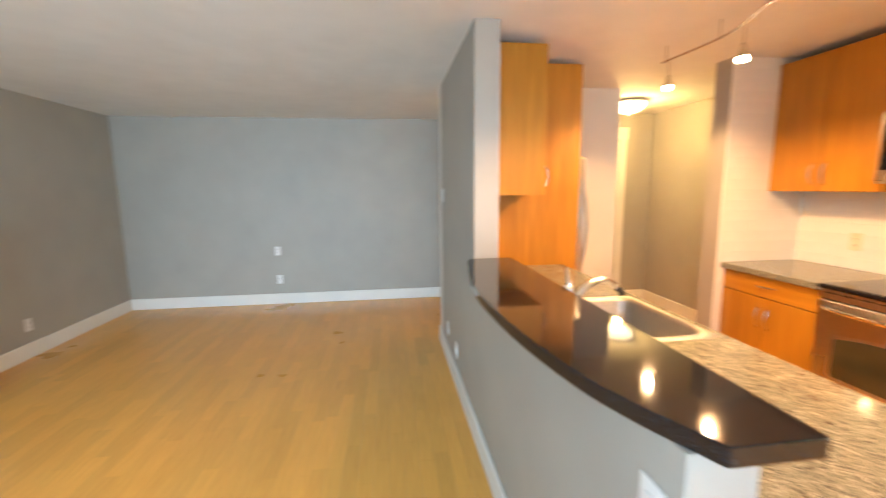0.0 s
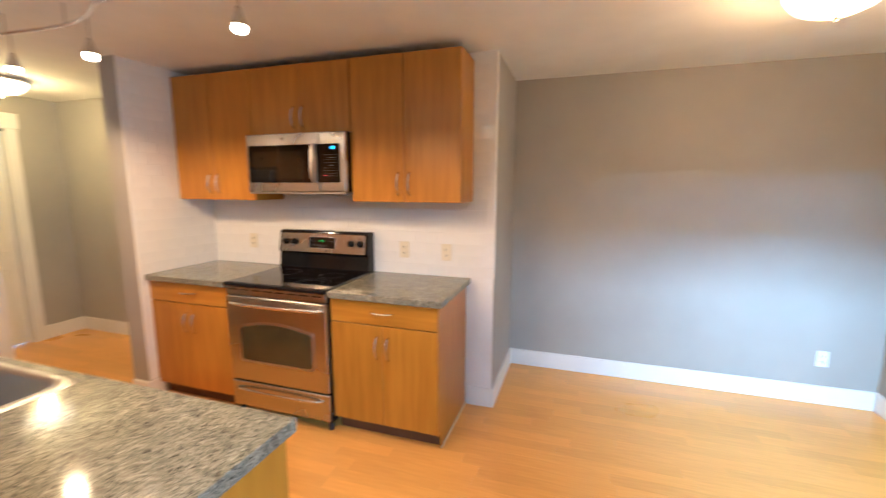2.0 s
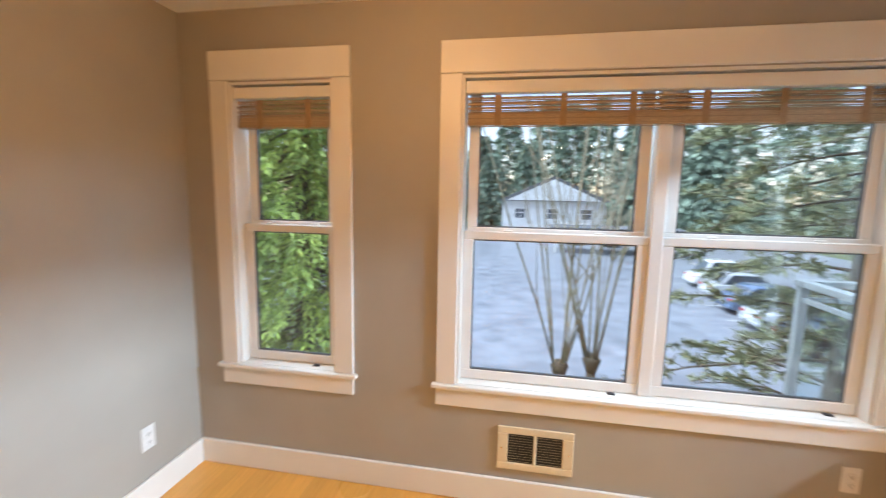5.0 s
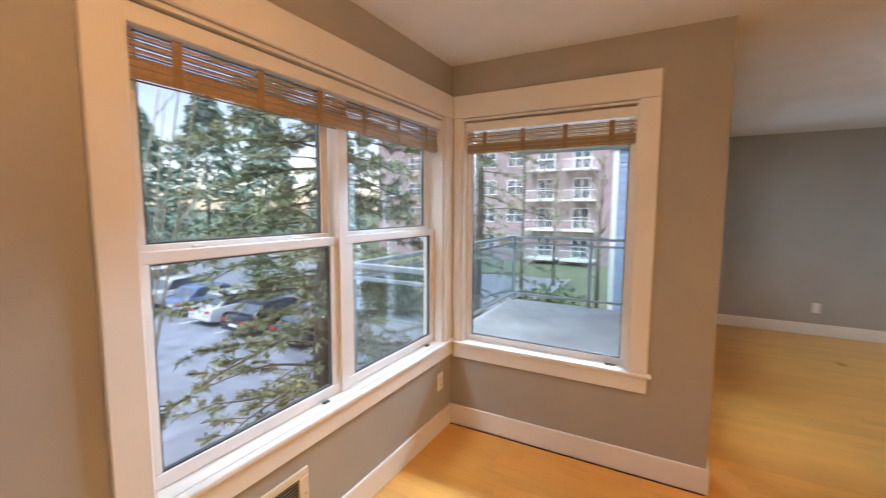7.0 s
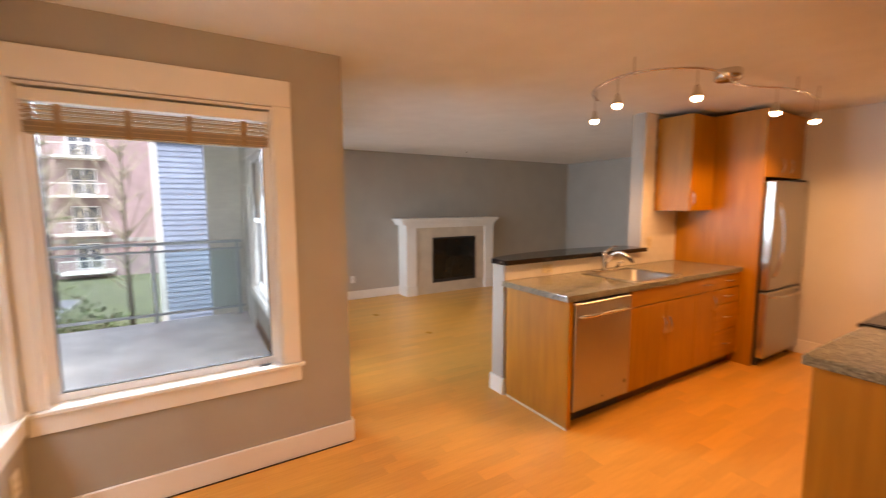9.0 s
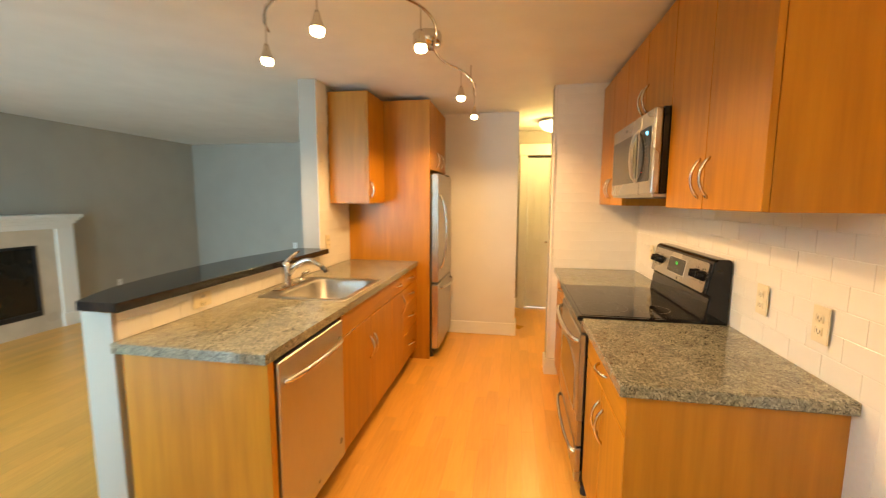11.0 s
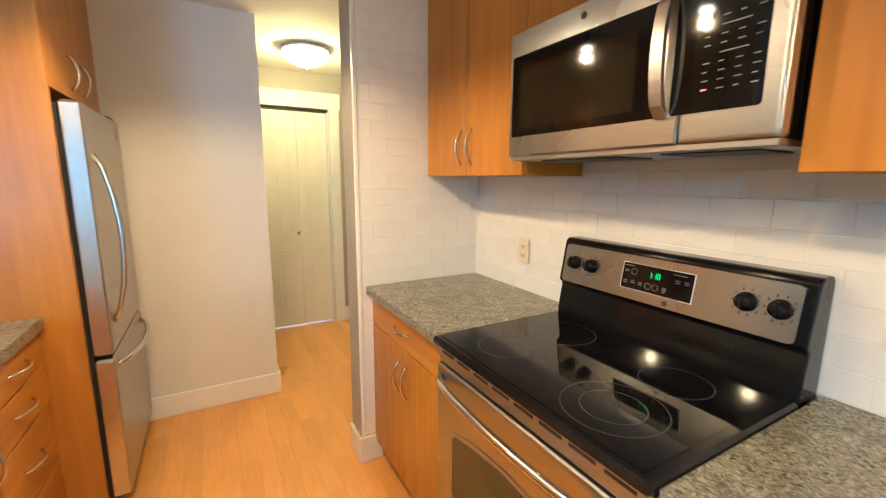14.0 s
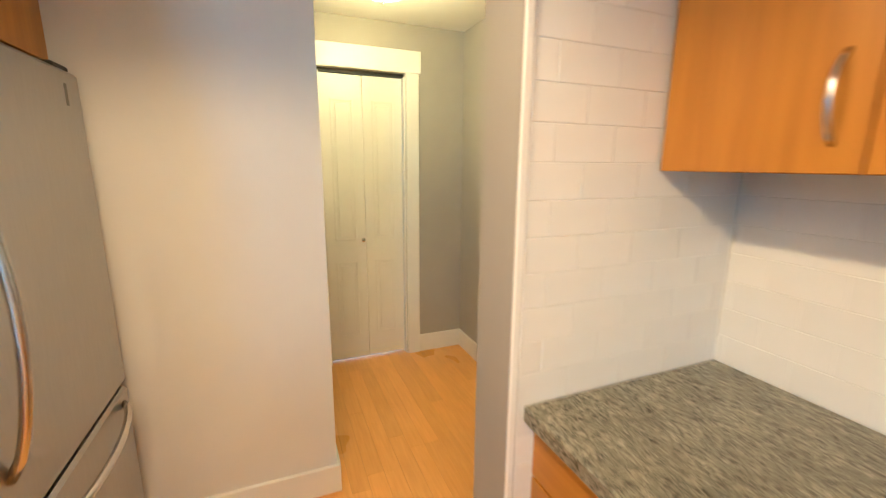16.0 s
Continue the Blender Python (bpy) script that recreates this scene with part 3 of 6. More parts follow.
w4 = thing("window_4", (-1.7, YO - 0.07, 0.45), "white living-room window towards the balcony", "window", kind="structure")
casing(w4, 'x', *W4, YO)
for a, b in ((W4[0] + 0.012, -1.72), (-1.68, W4[1] - 0.012)):
    sash(w4, 'x', a, b, 1.30, W4[3] - 0.014, YO - 0.09)
    sash(w4, 'x', a, b, W4[2] + 0.014, 1.34, YO - 0.06)
part("mullion", box(-1.72, -1.68, YO - TH, YO - 0.05, 0.462, 2.088), VINYL, w4)
part("outer_trim", boxes((W4[0] - 0.1, W4[1] + 0.1, YO - TH - 0.03, YO - TH - 0.012, W4[3], W4[3] + 0.12), (W4[0] - 0.1, W4[1] + 0.1, YO - TH - 0.05, YO - TH - 0.012, W4[2] - 0.1, W4[2]),
                         (W4[0] - 0.1, W4[0], YO - TH - 0.03, YO - TH - 0.012, W4[2], W4[3]), (W4[1], W4[1] + 0.1, YO - TH - 0.03, YO - TH - 0.012, W4[2], W4[3])), TRIM, w4)

d2 = thing("door_2", (0, YO - 0.07, 0), "white glazed sliding balcony door", "door", kind="structure")
part("frame", boxes((W5[0], W5[1], YO - TH, YO, 2.04, 2.08), (W5[0], W5[0] + 0.04, YO - TH, YO, 0, 2.04), (W5[1] - 0.04, W5[1], YO - TH, YO, 0, 2.04), (W5[0] + 0.04, W5[1] - 0.04, YO - TH, YO, 0, 0.025)), VINYL, d2)
sash(d2, 'x', W5[0] + 0.04, 0.02, 0.026, 2.039, YO - 0.08, face=0.07)
sash(d2, 'x', -0.03, W5[1] - 0.04, 0.026, 2.039, YO - 0.04, face=0.07)

blind('x', W1[0] + 0.014, W1[1] - 0.014, YW, label="raised woven bamboo blind in the narrow window")
blind('x', W2[0] + 0.014, W2[1] - 0.014, YW, label="raised wide woven bamboo blind in the twin window")
blind('y', W3[0] + 0.014, W3[1] - 0.014, XN, top=2.006, label="raised woven bamboo blind in the picture window")

# ---- closet door, hall ----
door = thing("door_1", (2.72, 5.05, 0), "closed white bifold closet door with raised panels", "door", kind="structure")
part("door_casing", boxes((2.335, 2.428, 4.998, 5.02, 0, 2.022), (3.015, 3.108, 4.998, 5.02, 0, 2.022), (2.32, 3.123, 4.994, 5.02, 2.022, 2.163), bevel=0.003), TRIM, door)
part("door_track", box(2.43, 3.013, 5.05, 5.12, 1.998, 2.02), SLOT, door)
part("door_jamb", boxes((2.43, 2.44, 5.02, 5.16, 0, 1.998), (3.003, 3.013, 5.02, 5.16, 0, 1.998)), TRIM, door)
for i, (a, b) in enumerate(((2.443, 2.7195), (2.7215, 2.998))):
    leaf = part("leaf", boxes((a, b, 5.056, 5.086, 0.012, 1.993), bevel=0.003), TRIM, door)
    for z0, z1 in ((0.19, 0.745), (0.90, 1.84)):
        c0, c1 = a + 0.062, b - 0.062
        part("panel_moulding", boxes((c0, c1, 5.0525, 5.0565, z0, z0 + 0.014), (c0, c1, 5.0525, 5.0565, z1 - 0.014, z1), (c0, c0 + 0.014, 5.0525, 5.0565, z0, z1), (c1 - 0.014, c1, 5.0525, 5.0565, z0, z1), bevel=0.002), TRIM, leaf)
        part("raised_panel", boxes((c0 + 0.03, c1 - 0.03, 5.0505, 5.0565, z0 + 0.028, z1 - 0.028), bevel=0.005), TRIM, leaf)
part("knob", lathe([(0.006, 0.0), (0.006, -0.012), (0.014, -0.02), (0.014, -0.028), (0.006, -0.032)], (2.698, 5.056, 0.90), 14, 'Y'), CHROME, door, "small nickel knob")
door.location, door.scale = (2.828, 5.16, 0), (1, 1, 1.015)


def dome_lamp(x, y, r, label, watts, deep, tone):
    th = thing("ceiling_lamp", (x, y, H), label, "ceiling lamp", "frosted dome lamps")
    part("pan", lathe([(r * 0.75, 0.0), (r * 1.02, -0.004), (r * 1.04, -0.018), (r, -0.026)], (x, y, H), 40), CHROME, th, "satin nickel pan", True)
    prof = [(r * 0.985 * math.cos(a), -0.026 - r * deep * math.sin(a)) for a in [math.pi / 2 * k / 9 for k in range(9)]]
    part("dome", lathe(prof, (x, y, H), 40), DOME, th, "frosted alabaster glass dome", True)
    part("finial", lathe([(0.004, 0), (0.011, -0.006), (0.009, -0.016), (0.003, -0.024)], (x, y, H - 0.026 - r * (deep - 0.01)), 12), CHROME, th)
    lamp = new("lamp_light", bpy.data.lights.new("lamp_light", 'POINT'))
    lamp.data.energy, lamp.data.color, lamp.data.shadow_soft_size = watts, tone, 0.03
    lamp.location = (x, y, H - 0.026 - r * deep - 0.06)
    return th


dome_lamp(2.86, -0.87, 0.185, "glowing frosted glass dome lamp over the dining nook", NOOK_W, 0.70, (1.0, 0.52, 0.20))
dome_lamp(2.80, 4.42, 0.165, "glowing frosted glass dome lamp in the hall", HALL_W, 0.62, (1.0, 0.66, 0.24))

# ---- outlets, switches, vent ----


def wall_plate(at, facing, label, mat, kind_="outlet", group="wall outlets", w=0.070, h=0.115):
    """A cover plate with its fittings, built facing -y and turned to its wall."""
    th = thing("outlet" if kind_ == "outlet" else "light_switch", (0, 0, 0), label, "outlet" if kind_ == "outlet" else "switch", group)
    part("plate", boxes((-w / 2, w / 2, -0.006, 0.0, -h / 2, h / 2), bevel=0.002), mat, th)
    if kind_ == "outlet":
        for s in (-1, 1):
            f = part("receptacle", boxes((-0.016, 0.016, -0.0085, -0.0055, s * 0.020 - 0.0135, s * 0.020 + 0.0135), bevel=0.004), mat, th)
            part("slots", boxes((-0.008, -0.0055, -0.0092, -0.0080, s * 0.020 - 0.004, s * 0.020 + 0.006), (0.0055, 0.008, -0.0092, -0.0080, s * 0.020 - 0.004, s * 0.020 + 0.005),
                               (-0.002, 0.002, -0.0092, -0.0080, s * 0.020 - 0.010, s * 0.020 - 0.006)), SLOT, f)
    else:
        part("rocker", boxes((-0.016, 0.016, -0.010, -0.0055, -0.033, 0.033), bevel=0.003), mat, th)
    th.matrix_basis = pose(*at, 0, 0, {'-y': 0, '+x': 90, '+y': 180, '-x': 270}[facing])
    return th


wall_plate((-1.17, YF, 0.70), '-y', "white wall outlet high on the far living-room wall", WHITEPLASTIC)
wall_plate((-1.165, YF, 0.325), '-y', "white wall outlet low on the far living-room wall", WHITEPLASTIC)
wall_plate((XL, 4.25, 0.30), '+x', "white wall outlet on the long wall past the fireplace", WHITEPLASTIC)
wall_plate((XL, 0.885, 0.325), '+x', "white wall outlet on the long wall before the fireplace", WHITEPLASTIC)
wall_plate((XF, -1.607, 0.334), '-x', "white wall outlet in the dining nook", WHITEPLASTIC)
wall_plate((1.017, YW, 0.34), '+y', "white wall outlet under the twin window", WHITEPLASTIC)
wall_plate((XK0, 3.60, 0.29), '-x', "white wall outlet low on the kitchen partition", WHITEPLASTIC)
wall_plate((XK0, 3.15, 0.27), '-x', "white wall outlet low on the kitchen partition", WHITEPLASTIC)
wall_plate((XK0, 3.84, 1.42), '-x', "white light switch on the kitchen partition", WHITEPLASTIC, "switch", "switches")
wall_plate((XK0, 0.86, 0.88), '-x', "white wall plate at the end of the half wall", WHITEPLASTIC, "switch", "switches")
wall_plate((XS - 0.009, 1.235, 1.09), '-x', "almond wall outlet in the tiled backsplash", ALMOND)
wall_plate((XS - 0.009, 0.923, 1.085), '-x', "almond wall outlet near the tiled backsplash's end", ALMOND)
wall_plate((XS - 0.009, 2.555, 1.10), '-x', "almond wall outlet between range and pier", ALMOND)
wall_plate((XK1 + 0.009, 1.235, 0.975), '+x', "almond wall outlet under the breakfast bar", ALMOND, w=0.115, h=0.07)
wall_plate((XK1 + 0.009, 2.62, 1.12), '+x', "almond wall outlet beside the breakfast bar", ALMOND)

vent = thing("wall_vent", (2.32, YW, 0.19), "cream steel wall register with dark louvres", "vent")
x0, x1, z0, z1 = 2.145, 2.50, 0.19, 0.409
part("frame", boxes((x0, x1, YW, YW + 0.012, z0, z0 + 0.035), (x0, x1, YW, YW + 0.012, z1 - 0.035, z1), (x0, x0 + 0.05, YW, YW + 0.012, z0 + 0.035, z1 - 0.035), (x1 - 0.05, x1, YW, YW + 0.012, z0 + 0.035, z1 - 0.035),
                    (2.315, 2.33, YW, YW + 0.012, z0 + 0.035, z1 - 0.035), bevel=0.003), ALMOND, vent)
part("backing", box(x0 + 0.04, x1 - 0.04, YW + 0.0005, YW + 0.002, z0 + 0.03, z1 - 0.03), SLOT, vent)
for a, b in ((x0 + 0.05, 2.315), (2.33, x1 - 0.05)):
    for i in range(11):
        z = z0 + 0.041 + i * 0.0131
        part("slat", prism([(YW + 0.003, z + 0.0008), (YW + 0.003, z), (YW + 0.0095, z + 0.0040), (YW + 0.0095, z + 0.0050)], a, b, 'X'), ALMOND, vent)
for x in (x0 + 0.02, x1 - 0.02):
    part("screw", lathe([(0.005, 0.0), (0.004, 0.003)], (x, YW + 0.012, 0.30), 10, 'Y'), CHROME, vent)

spr = thing("sprinkler_head", (-2.16, 2.52, H), "small white sprinkler head in the living-room ceiling", "sprinkler")
part("escutcheon", lathe([(0.035, 0.0), (0.035, -0.004), (0.015, -0.010)], (-2.16, 2.52, H), 18), WHITEPLASTIC, spr)
part("deflector", lathe([(0.006, -0.010), (0.006, -0.035), (0.014, -0.037), (0.014, -0.039)], (-2.16, 2.52, H), 12), CHROME, spr)

# ---- fireplace ----
fp = thing("fireplace", (-2.85, 2.6, 0), "white wooden mantel with a stone surround and black firebox", "fireplace")
FX = -2.70
part("mantel_shelf", boxes((XL, FX + 0.09, 1.585, 3.545, 1.245, 1.283), (XL, FX + 0.065, 1.61, 3.52, 1.215, 1.245), (XL, FX + 0.045, 1.635, 3.495, 1.18, 1.215), bevel=0.004), TRIM, fp)
part("frieze", boxes((XL, FX + 0.02, 1.70, 3.475, 1.125, 1.18), bevel=0.002), TRIM, fp)
for a, b in ((1.70, 1.885), (3.285, 3.475)):
    part("pilaster", boxes((XL, FX + 0.02, a, b, 0, 1.125), (XL, FX + 0.034, a - 0.012, b + 0.006, 0, 0.15), bevel=0.003), TRIM, fp)
part("surround", boxes((XL, FX, 1.885, 2.203, 0.0, 1.125), (XL, FX, 3.08, 3.285, 0.0, 1.125), (XL, FX, 2.203, 3.08, 0.95, 1.125), (XL, FX, 2.203, 3.08, 0.0, 0.19)), MARBLE, fp, "beige stone surround")
part("firebox", boxes((XL + 0.002, XL + 0.02, 2.203, 3.08, 0.19, 0.95), (XL + 0.02, FX - 0.03, 2.203, 2.22, 0.19, 0.95), (XL + 0.02, FX - 0.03, 3.063, 3.08, 0.19, 0.95), (XL + 0.02, FX - 0.03, 2.22, 3.063, 0.19, 0.20)), SOOT, fp, "black metal firebox")
part("firebox_frame", boxes((FX - 0.02, FX + 0.006, 2.195, 3.088, 0.925, 0.957), (FX - 0.02, FX + 0.006, 2.195, 3.088, 0.183, 0.235), (FX - 0.02, FX + 0.006, 2.195, 2.22, 0.235, 0.925), (FX - 0.02, FX + 0.006, 3.063, 3.088, 0.235, 0.925), bevel=0.002), SOOT, fp)
part("glass", box(FX - 0.016, FX - 0.012, 2.22, 3.063, 0.235, 0.925), OVENGLASS, fp)


# ---- kitchen: worktops ----
pen_top = thing("granite_worktop", (1.2, 1.9, 0.875), "speckled green-grey granite worktop on the peninsula", "worktop", "granite worktops")
SX0, SX1, SY0, SY1 = 1.02, 1.475, 1.575, 2.145
part("slab", slab_with_hole(XK1, 1.538, 0.772, 3.089, SX0, SX1, SY0, SY1, 0.875, 0.915), GRAN, pen_top)
for i, (a, b) in enumerate(((0.752, 1.472), (2.242, YP))):
    th = thing("granite_worktop", (3.0, (a + b) / 2, 0.875), ("speckled granite worktop between range and nook", "speckled granite worktop between range and pier")[i], "worktop", "granite worktops")
    part("slab", boxes((2.722, XS - 0.001, a, b - 0.001, 0.875, 0.915), bevel=0.004), GRAN, th)

bar = thing("breakfast_bar_top", (0.8, 1.5, 1.04), "polished black granite bar top with a curved front", "bar top")
EDGE = [(0.785, 0.742), (0.757, 0.80), (0.713, 0.895), (0.667, 1.045), (0.624, 1.33), (0.607, 1.70), (0.627, 2.00), (0.655, 2.20), (0.690, 2.40), (0.722, 2.495)]
curve = [(0.965, 0.742)] + [tuple(p) for p in smooth_line(EDGE)] + [(0.965, 2.498)]
soft_edges = prism(curve, 1.044, 1.082, 'Z', bevel=0.003)
part("slab", soft_edges, BLACKSTONE, bar)

# ---- kitchen: cabinets ----


def pull(parent, a, b, out):
    part("handle", tube(arc(a, b, out, 10), 0.0058, 8), CHROME, parent, "arched nickel pull", True)


def base_unit(name, face, side, y0, y1, layout, label, top=0.874, x_back=None, group="cherry base cabinets"):
    """A base cabinet whose doors face along x (side = +1 or -1); layout: list of (kind, ya, yb, za, zb, pull)."""
    back = x_back
    th = thing(name, ((face + back) / 2, (y0 + y1) / 2, 0), label, "kitchen cabinet", group)
    lo, hi = sorted((face - side * 0.02, back))
    part("body", box(lo, hi, y0, y1, 0.10, top), CHERRY, th)
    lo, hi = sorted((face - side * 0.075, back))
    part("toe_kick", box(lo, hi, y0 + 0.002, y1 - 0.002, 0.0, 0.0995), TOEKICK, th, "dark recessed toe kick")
    for kind_, ya, yb, za, zb, pl in layout:
        lo, hi = sorted((face - side * 0.0195, face))
        d = part(kind_, boxes((lo, hi, ya + 0.002, yb - 0.002, za + 0.002, zb - 0.002), bevel=0.0015), CHERRY if kind_ == "door" else CHERRY_FLAT if kind_ == "drawer" else CHERRY, th)
        out = (side * 0.03, 0, 0)
        if pl == "flat":
            c = (ya + yb) / 2
            z = (za + zb) / 2 + 0.005
            pull(d, (face - side * 0.002, c - 0.072, z), (face - side * 0.002, c + 0.072, z), out)
        elif pl:
            yh, zt = pl
            pull(d, (face - side * 0.002, yh, zt - 0.14), (face - side * 0.002, yh, zt), out)
    return th


FB = 2.752     # front plane of the units beside the range
base_unit("base_cabinet", FB, -1, 0.786, 1.470, [("drawer", 0.786, 1.470, 0.73, 0.87, "flat"), ("door", 0.786, 1.128, 0.105, 0.727, (1.092, 0.66)), ("door", 1.128, 1.470, 0.105, 0.727, (1.164, 0.66))],
          "cherry base cabinet with one drawer and two doors", x_back=XS - 0.0005)
base_unit("base_cabinet", FB, -1, 2.243, YP - 0.003, [("drawer", 2.243, 2.957, 0.73, 0.87, "flat"), ("door", 2.243, 2.60, 0.105, 0.727, (2.563, 0.66)), ("door", 2.60, 2.957, 0.105, 0.727, (2.637, 0.66))],
          "cherry base cabinet between range and pier", x_back=XS - 0.0005)
FL = 1.524      # front plane of the peninsula units
base_unit("sink_cabinet", FL, 1, 1.442, 2.33, [("drawer", 1.442, 2.33, 0.745, 0.87, None), ("door", 1.442, 1.90, 0.105, 0.742, (1.866, 0.62)), ("door", 1.90, 2.33, 0.105, 0.742, (1.934, 0.62))],
          "cherry sink cabinet with a fixed front and two doors", 0.70, x_back=XK1 + 0.012)
base_unit("base_cabinet", FL, 1, 2.331, 2.64, [("drawer", 2.331, 2.64, 0.745, 0.87, "flat"), ("door", 2.331, 2.64, 0.105, 0.742, (2.606, 0.70))],
          "narrow cherry base cabinet with one drawer and door", x_back=XK1 + 0.012)
base_unit("drawer_cabinet", FL, 1, 2.641, 3.087, [("drawer", 2.641, 3.087, 0.745, 0.87, "flat"), ("drawer", 2.641, 3.087, 0.60, 0.742, "flat"), ("drawer", 2.641, 3.087, 0.36, 0.597, "flat"), ("drawer", 2.641, 3.087, 0.105, 0.357, "flat")],
          "cherry drawer cabinet beside the tall panel", x_back=XK1 + 0.012)
endp = thing("end_panel", (1.2, 0.80, 0), "cherry veneer end panel of the peninsula", "cabinet panel")
part("panel", boxes((XK1 + 0.018, 1.526, 0.800, 0.838, 0.0, 0.874), bevel=0.001), CHERRY, endp)
part("shoe_moulding", boxes((XK1 + 0.018, 1.528, 0.792, 0.800, 0.0, 0.016), bevel=0.003), ALMOND, endp, "pale shoe moulding")
shoe = thing("end_panel", (3.0, 0.776, 0), "cherry veneer end panel of the range-side cabinets", "cabinet panel")
part("panel", boxes((FB + 0.045, XS - T, 0.780, 0.7855, 0.0, 0.10), (FB, XS - T, 0.780, 0.7855, 0.10, 0.874)), CHERRY, shoe)
part("shoe_moulding", boxes((FB + 0.045, XS - T, 0.773, 0.780, 0.0, 0.014), bevel=0.003), ALMOND, shoe, "pale shoe moulding")


def wall_unit(name, x_back, face, side, y0, y1, z0, z1, doors, label, pulls, group="cherry wall cabinets"):
    th = thing(name, ((x_back + face) / 2, (y0 + y1) / 2, z0), label, "kitchen cabinet", group)
    lo, hi = sorted((x_back, face - side * 0.02))
    part("body", box(lo, hi, y0, y1, z0, z1), CHERRY, th)
    n = doors
    for i in range(n):
        a, b = y0 + (y1 - y0) * i / n, y0 + (y1 - y0) * (i + 1) / n
        lo, hi = sorted((face - side * 0.0195, face))
        d = part("door", boxes((lo, hi, a + 0.002, b - 0.002, z0 + 0.001, z1 - 0.001), bevel=0.0015), CHERRY, th)
        yh, za = pulls[i]
        pull(d, (face - side * 0.002, yh, za), (face - side * 0.002, yh, za + 0.14), (side * 0.032, 0, 0))
    return th


XU, ZT = 3.050, 2.314
wall_unit("wall_cabinet", XS - 0.010, XU, -1, 0.742, 1.470, 1.434, ZT, 2, "tall cherry wall cabinet with two doors", ((1.070, 1.475), (1.144, 1.475)))
wall_unit("wall_cabinet", XS - 0.010, XU, -1, 1.471, 2.240, 1.876, ZT, 2, "short cherry cabinet over the microwave", ((1.820, 1.910), (1.892, 1.910)))
wall_unit("wall_cabinet", XS - 0.010, XU, -1, 2.241, YP - 0.010, 1.434, ZT, 2, "cherry wall cabinet beside the pier", ((2.562, 1.480), (2.640, 1.480)))
wall_unit("wall_cabinet", XK1 + 0.010, 1.233, 1, 2.685, 3.088, 1.434, ZT, 1, "single-door cherry wall cabinet by the tall panel", ((2.715, 1.475),))
fr_cab = wall_unit("wall_cabinet", XK1 + 0.002, 1.643, 1, 3.112, 3.916, 1.735, ZT + 0.01, 2, "deep cherry cabinet over the refrigerator", ((3.42, 1.772), (3.61, 1.772)))
tall = thing("tall_panel", (1.2, 3.04, 0), "full-height cherry side panel beside the refrigerator", "cabinet panel")
part("panel", boxes((XK1 + 0.001, 1.645, 3.090, 3.111, 0, ZT + 0.01), bevel=0.001), CHERRY, tall)

# ---- appliances ----


def fridge():
    th = thing("refrigerator", (1.28, 3.44, 0), "stainless refrigerator with a bottom freezer drawer", "refrigerator")
    part("cabinet_shell", boxes((0.92, 1.60, 3.075, 3.805, 0.045, 1.685), bevel=0.004), DARKPLASTIC, th, "dark grey steel shell")
    for z0, z1, n in ((0.708, 1.70, "door"), (0.075, 0.692, "freezer_drawer")):
        d = part(n, boxes((1.606, 1.672, 3.072, 3.808, z0, z1), bevel=0.010), STEEL_V, th)
        part("edge_trim", boxes((1.612, 1.668, 3.068, 3.0725, z0 + 0.012, z1 - 0.012)), CHROME, d)
        if n == "door":
            pts = [Vector((1.672 + 0.062 * math.sin(math.pi * i / 16) ** 0.6, 3.15, 0.83 + 0.68 * i / 16)) for i in range(17)]
            part("handle", tube(pts, 0.011, 10), CHROME, d, "long bowed steel handle", True)
        else:
            pts = [Vector((1.672 + 0.06 * math.sin(math.pi * i / 16) ** 0.6, 3.13 + 0.62 * i / 16, 0.650)) for i in range(17)]
            part("handle", tube(pts, 0.011, 10), CHROME, d, "bowed steel drawer handle", True)
    part("gasket", box(1.60, 1.606, 3.085, 3.795, 0.06, 1.69), DARKPLASTIC, th)
    part("hinge_cap", boxes((1.56, 1.655, 3.70, 3.80, 1.7005, 1.718), bevel=0.005), DARKPLASTIC, th)
    part("badge", box(1.6722, 1.6735, 3.70, 3.715, 1.60, 1.66), LEGEND, th)
    part("kick_grille", boxes((1.52, 1.61, 3.08, 3.80, 0.012, 0.062), bevel=0.003), DARKPLASTIC, th)
    for y in (3.10, 3.76):
        part("foot", lathe([(0.02, 0.0), (0.02, 0.012), (0.012, 0.045)], (1.60, y, 0), 12), DARKPLASTIC, th)
        part("foot", lathe([(0.02, 0.0), (0.02, 0.012), (0.012, 0.045)], (0.97, y, 0), 12), DARKPLASTIC, th)

    th.location = (1.325, 3.51, 0)


fridge()


